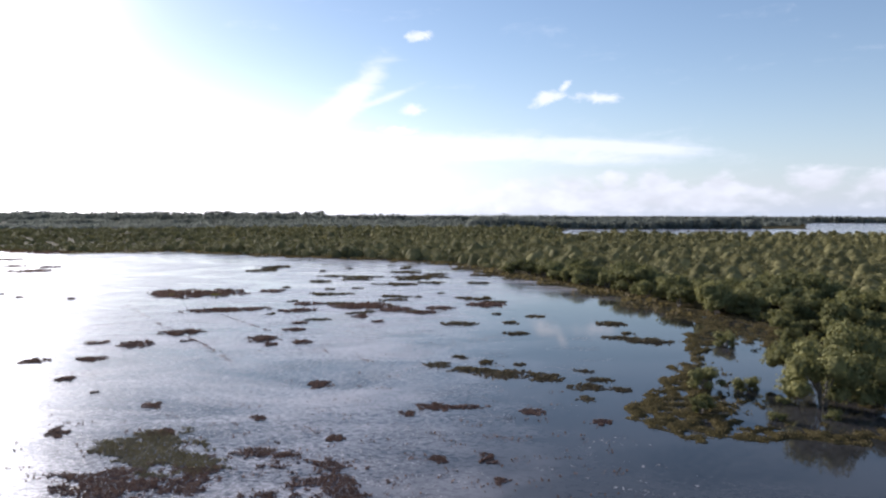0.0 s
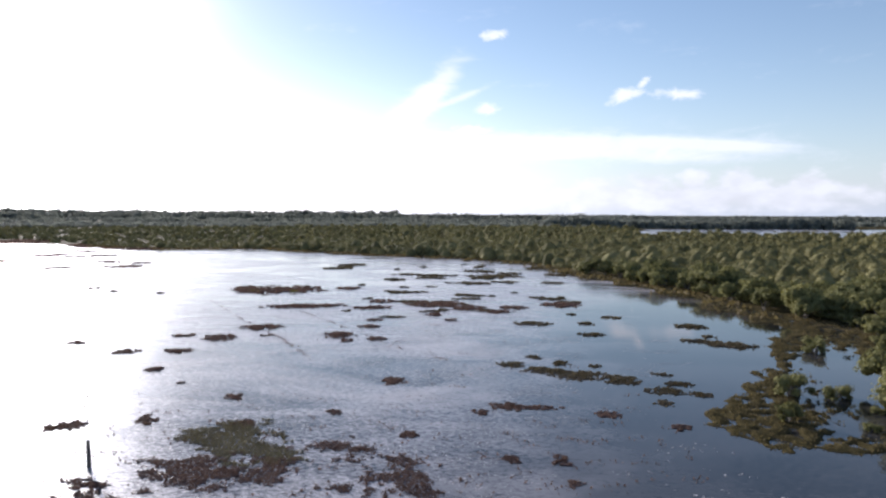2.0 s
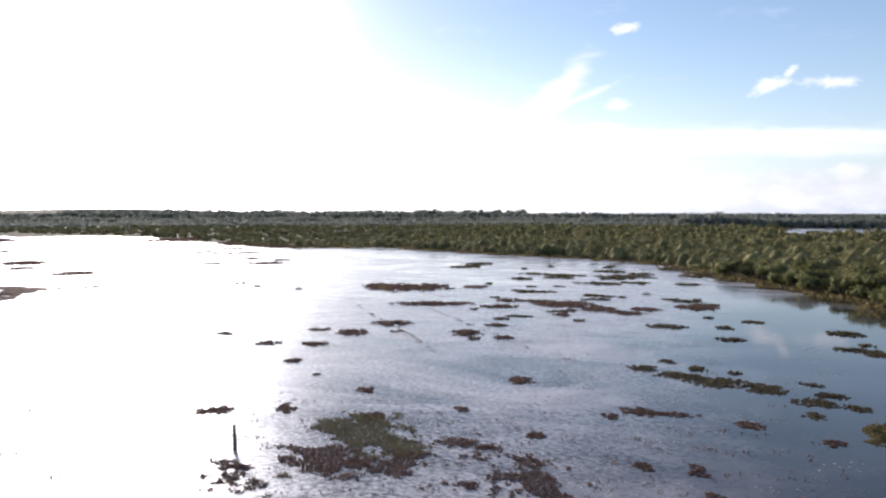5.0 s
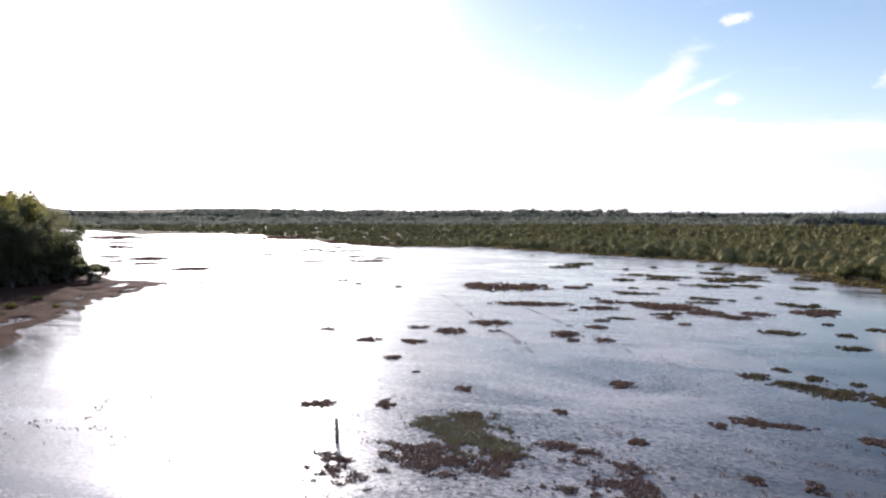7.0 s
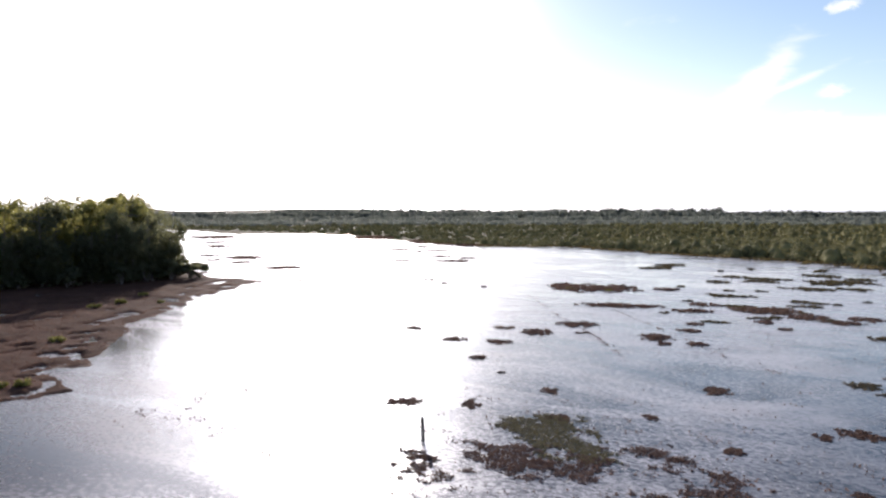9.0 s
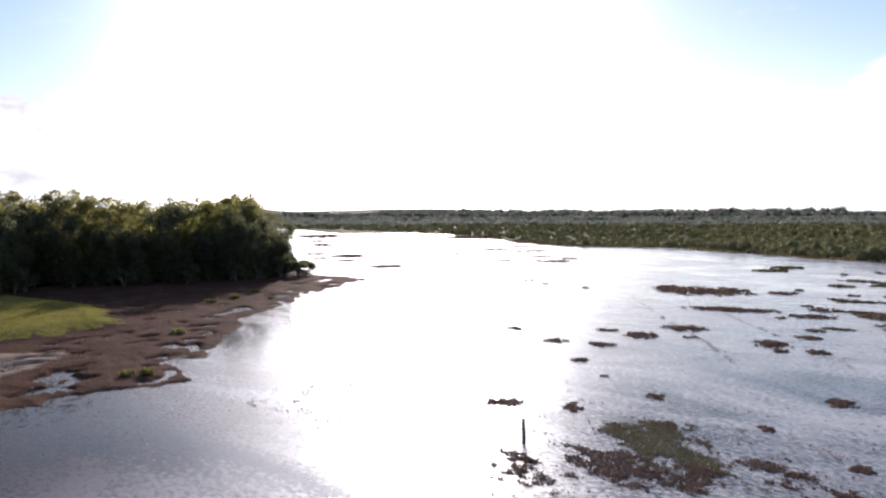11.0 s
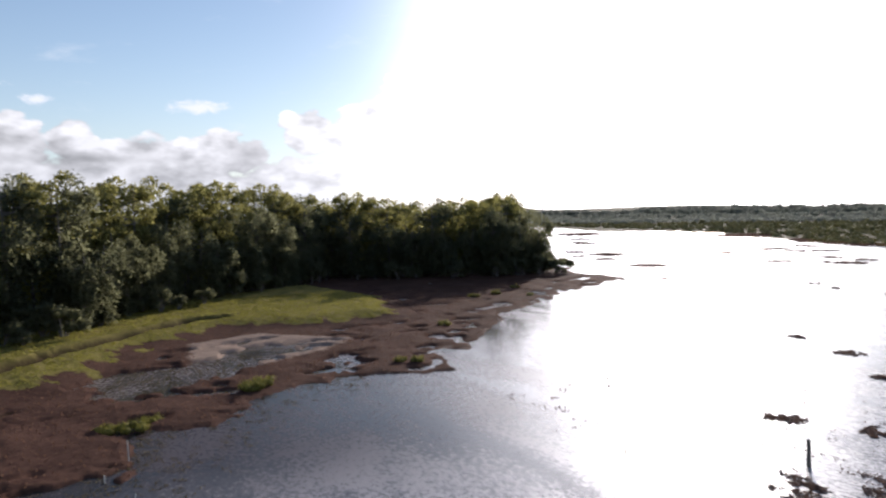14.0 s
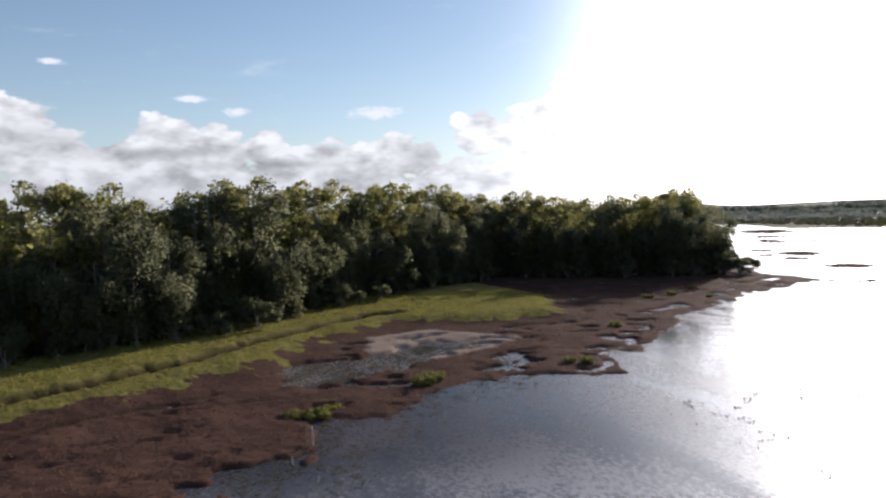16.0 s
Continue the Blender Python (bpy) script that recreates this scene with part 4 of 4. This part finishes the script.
MATS_WEST = [(-126, 124.4, 5.3, 7.1), (-100.3, 102.4, 1.8, 3.5), (-163.3, 145.9, 5.1, 10.6), (-31.4, 40.4, 1.6, 1.1), (-48.9, 67.3, 0.9, 1.6), (-34.2, 56.7, 0.6, 1), (-223.1, 288.4, 14.7, 30.8), (-176, 262, 5.6, 23.2), (-157.6, 253.7, 6, 20.8), (-135.8, 244, 11.2, 9), (-301.7, 253.1, 12.2, 25.6), (-24.1, 31.2, 0.8, 0.5)]


def build_mats():
    rng = np.random.RandomState(51)
    for rows, mat, words in ((MATS_FAR, MAT_WEED, "low red-brown weed island in shallow water"),
                             (MATS_EAST, EAST_WEED, "dark olive weed island in open water"),
                             (MATS_NEAR, MAT_WEED, "ragged brown clump of weed in shallow water"),
                             (MATS_STRIPS, EAST_WEED, "thin dark strip of floating weed"),
                             (MATS_WEST, MAT_WEED, "dark brown weed island in glaring water")):
        for x, y, wide, deep in rows:
            far = math.hypot(x, y)
            deep, wide = deep * (0.8 if far > 60 else 1.05), wide * 1.1
            tall = 0.14 if rows is MATS_STRIPS else 0.15 if far < 60 else 0.34
            ob = weed_mat(rng, x, y, wide, deep, max(0.075, 0.0019 * far), mat, tall)
            tagged(ob, words, "weed", "weed islands in the lagoon")
    for k, (outline, full, mat, words) in enumerate(BEDS):
        weed_bed(rng, outline, 80 + k, full, mat, words)
    # more thin strips and specks towards the far shore and up the western reach
    for b0, b1, r0, r1, count in ((-4, 16, 92, 190, 46), (30, 60, 190, 330, 30), (22, 34, 60, 150, 8)):
        made = 0
        while made < count:
            b, r = math.radians(rng.uniform(b0, b1)), rng.uniform(r0, r1)
            x, y = -r * math.sin(b), r * math.cos(b)
            land = max(signed(WEST, np.array([x]), np.array([y]))[0], signed(NORTH, np.array([x]), np.array([y]))[0])
            if land > -6:
                continue
            wide = rng.uniform(0.5, 3.0) * r / 120
            ob = weed_mat(rng, x, y, wide, wide * rng.uniform(0.4, 0.9), 0.0020 * r, EAST_WEED if b0 < 0 else MAT_WEED, 0.18)
            tagged(ob, "small thin strip of weed in shallow water", "weed", "weed islands in the lagoon")
            made += 1


build_mats()


TRACKS = [[(-51.2, 104.6), (-37.7, 85.1), (-27.7, 72), (-21.6, 62.4)], [(-33.7, 94.9), (-25.6, 84.3), (-18.3, 74.7), (-13.9, 68.5), (-9.1, 64.2), (-7.2, 61.9)]]


def tufts(name, label, rng, x, y, size, mat, lift=0.3, upright=1.0):
    """Many small blades on the ground, as one mass."""
    z = height_at(x, y)
    n = len(x)
    d = rng.normal(0, 1, (n, 3)) * [1, 1, 0.3]
    d /= np.linalg.norm(d, axis=1)[:, None]
    v, f = cards(rng, np.stack([x, y, z + size * lift], -1), d, np.full(n, size), 0.25, 1.2)
    return tagged(mesh_object(name, v, f, mat, flat=True), label, "grass", kind="stuff")


def build_cover():
    rng = np.random.RandomState(61)
    x, y = scatter(rng, -112, -33, -30, 100, 0.42)
    edge = signed(WEST, x, y) + waves(x, y, 12.0, 1, 6) * np.clip(np.hypot(x, y) / 45, 0.8, 5.0) * 0.9
    z = height_at(x, y)
    lawn = signed(LAWN_PLAN, x, y) + waves(x, y, 7.0, 23, 4) * 1.8
    forest = signed(FOREST_PLAN, x, y)
    keep = (edge > 0.4) & (z > 0.05) & (lawn < -0.5) & (forest < 2) & (waves(x, y, 3.0, 63) > -0.35) & (signed(SAND_PLAN, x, y) < 0)
    tufts("samphire_cover", "red-brown samphire covering the marsh", rng, x[keep], y[keep], 0.11, SAMPHIRE)
    # thinning out into the shallows
    thin = (edge > -7) & (z < 0.06) & (y < 22) & (rng.uniform(0, 1, len(x)) < 0.75 * smooth(edge, -7, 0.5) ** 1.5) & (waves(x, y, 5.0, 68, 4) > -0.15)
    spots = np.stack([x[thin], y[thin], np.full(int(thin.sum()), 0.02)], -1)
    spots = np.concatenate([spots + rng.normal(0, 0.16, spots.shape) * [1, 1, 0.06] for _ in range(9)])
    v, f = cards(rng, spots, rng.normal(0, 1, spots.shape) * [1, 1, 0.6], np.full(len(spots), 0.065), 0.25, 1.5)
    tagged(mesh_object("drowned_samphire", v, f, EAST_WEED, flat=True), "brown samphire thinning out into muddy shallows", "grass", kind="stuff")
    keep = (lawn > -0.3) & (forest < 3) & (waves(x, y, 2.5, 66) > -0.45) & (from_line(DITCH, x, y) + waves(x, y, 3.0, 14) * 0.3 > 1.8)
    x, y = x[keep], y[keep]
    x, y = np.concatenate([x, x + 0.2, x + 0.1, x - 0.1]), np.concatenate([y, y + 0.2, y - 0.12, y + 0.1])
    tufts("bank_grass", "sunlit yellow-green grass on the bank", rng, x, y, 0.13, LAWN)
    # olive grass on the eastern point and along the mangrove shore
    x, y = scatter(rng, 5, 48, 36, 100, 0.26)
    far = np.hypot(x, y)
    inner = signed(MANGROVES, x, y)
    z = height_at(x, y)
    keep = (z > 0.0) & (inner < 3) & (signed(NORTH, x, y) > -3)
    tufts("point_grass", "olive-brown marsh grass on the low point", rng, x[keep], y[keep], 0.125, OLIVE, 0.25)
    x, y = scatter(rng, -170, 40, 95, 262, 0.9)
    keep = (np.abs(signed(NORTH, x, y) - 1.5) < 4) & (height_at(x, y) > 0)
    tufts("shore_grass", "olive grass fringe along the far shore", rng, x[keep], y[keep], 0.6, OLIVE)
    # dark specks of weed breaking the surface round the larger clumps
    x, y = scatter(rng, -46, 8, 26, 100, 0.30)
    clump = waves(x, y, 5.0, 71, 4) + 0.6 * waves(x, y, 1.1, 72, 2) - 0.004 * np.hypot(x, y)
    keep = (clump > 0.42 + 0.5 * smooth(y, 40, 60)) & (np.maximum(signed(WEST, x, y), signed(NORTH, x, y)) < -2)
    x, y = x[keep], y[keep]
    # broken lines of weed along two old tracks across the shallows
    for line in TRACKS:
        for (ax, ay), (bx, by) in zip(line, line[1:]):
            k = np.sort(rng.uniform(0, 1, int(math.hypot(bx - ax, by - ay) * 7)))
            tx, ty = ax + (bx - ax) * k + rng.normal(0, 0.14, len(k)), ay + (by - ay) * k + rng.normal(0, 0.2, len(k))
            dense = waves(tx, ty, 5.0, 74, 3) > -0.1
            x, y = np.concatenate([x, tx[dense]]), np.concatenate([y, ty[dense]])
    n = len(x)
    d = rng.normal(0, 1, (n, 3)) * [1, 1, 0.5]
    v, f = cards(rng, np.stack([x, y, np.full(n, 0.03)], -1), d, np.full(n, 0.11), 0.3, 1.3)
    tagged(mesh_object("weed_specks", v, f, MAT_WEED, flat=True), "dark specks of weed breaking the still surface", "weed", kind="stuff")
    # weed afloat
    x, y = scatter(rng, -62, 14, 24, 110, 0.28)
    far = np.hypot(x, y)
    thick = waves(x * 0.8, y * 1.2, 9, 64, 5) + 0.5 * waves(x, y, 1.6, 65, 2)
    land = np.maximum(signed(WEST, x, y), signed(NORTH, x, y))
    keep = (thick > 0.12 + 0.5 * smooth(x - 0.1 * y, -12, 0)) & (land < -2.5)
    x, y = x[keep], y[keep]
    n = len(x)
    centres = np.stack([x, y, np.full(n, 0.012)], -1)
    v, f = cards(rng, centres, np.tile((0.0, 0.0, 1.0), (n, 1)), 0.13 * rng.uniform(0.3, 1.0, n), 0.1, 1.6)
    v[:, 2] = np.maximum(v[:, 2], 0.004)
    tagged(mesh_object("floating_weed", v, f, SCUM, flat=True), "scraps of wet brown weed afloat on the lagoon", "weed", kind="stuff")


build_cover()


def build_post():
    """Leaning weathered post standing in the water."""
    v, f = tube([(0, 0, -0.4), (0.01, 0, 0.3), (0.0, 0.01, 0.9), (-0.02, 0.0, 1.35), (-0.02, 0, 1.5), (-0.02, 0, 1.53)],
                [0.13, 0.12, 0.11, 0.105, 0.10, 0.03], 10)
    post = mesh_object("mooring_post", v, f, POST_WOOD)
    post.matrix_basis = pose(-25.45, 33.7, 0, 2, 1, 0)
    tagged(post, "weathered grey wooden post standing in shallow water", "post")


build_post()


def build_stake(x, y, height, lean):
    v, f = tube([(0, 0, -0.3), (0.02, 0, height * 0.5), (0.0, 0.02, height), (0.0, 0.02, height + 0.02)], [0.045, 0.04, 0.035, 0.01], 7)
    ob = mesh_object("stake", v, f, PALE_WOOD)
    ob.matrix_basis = pose(x, y, 0, lean, -lean, 0)
    tagged(ob, "thin bleached stake in the muddy shallows", "stake", "stakes in the shallows")


build_stake(-45.6, 2.6, 1.2, 3)
build_stake(-42.8, 1.2, 0.4, 5)
build_stake(-39.5, 2.3, 0.35, -4)
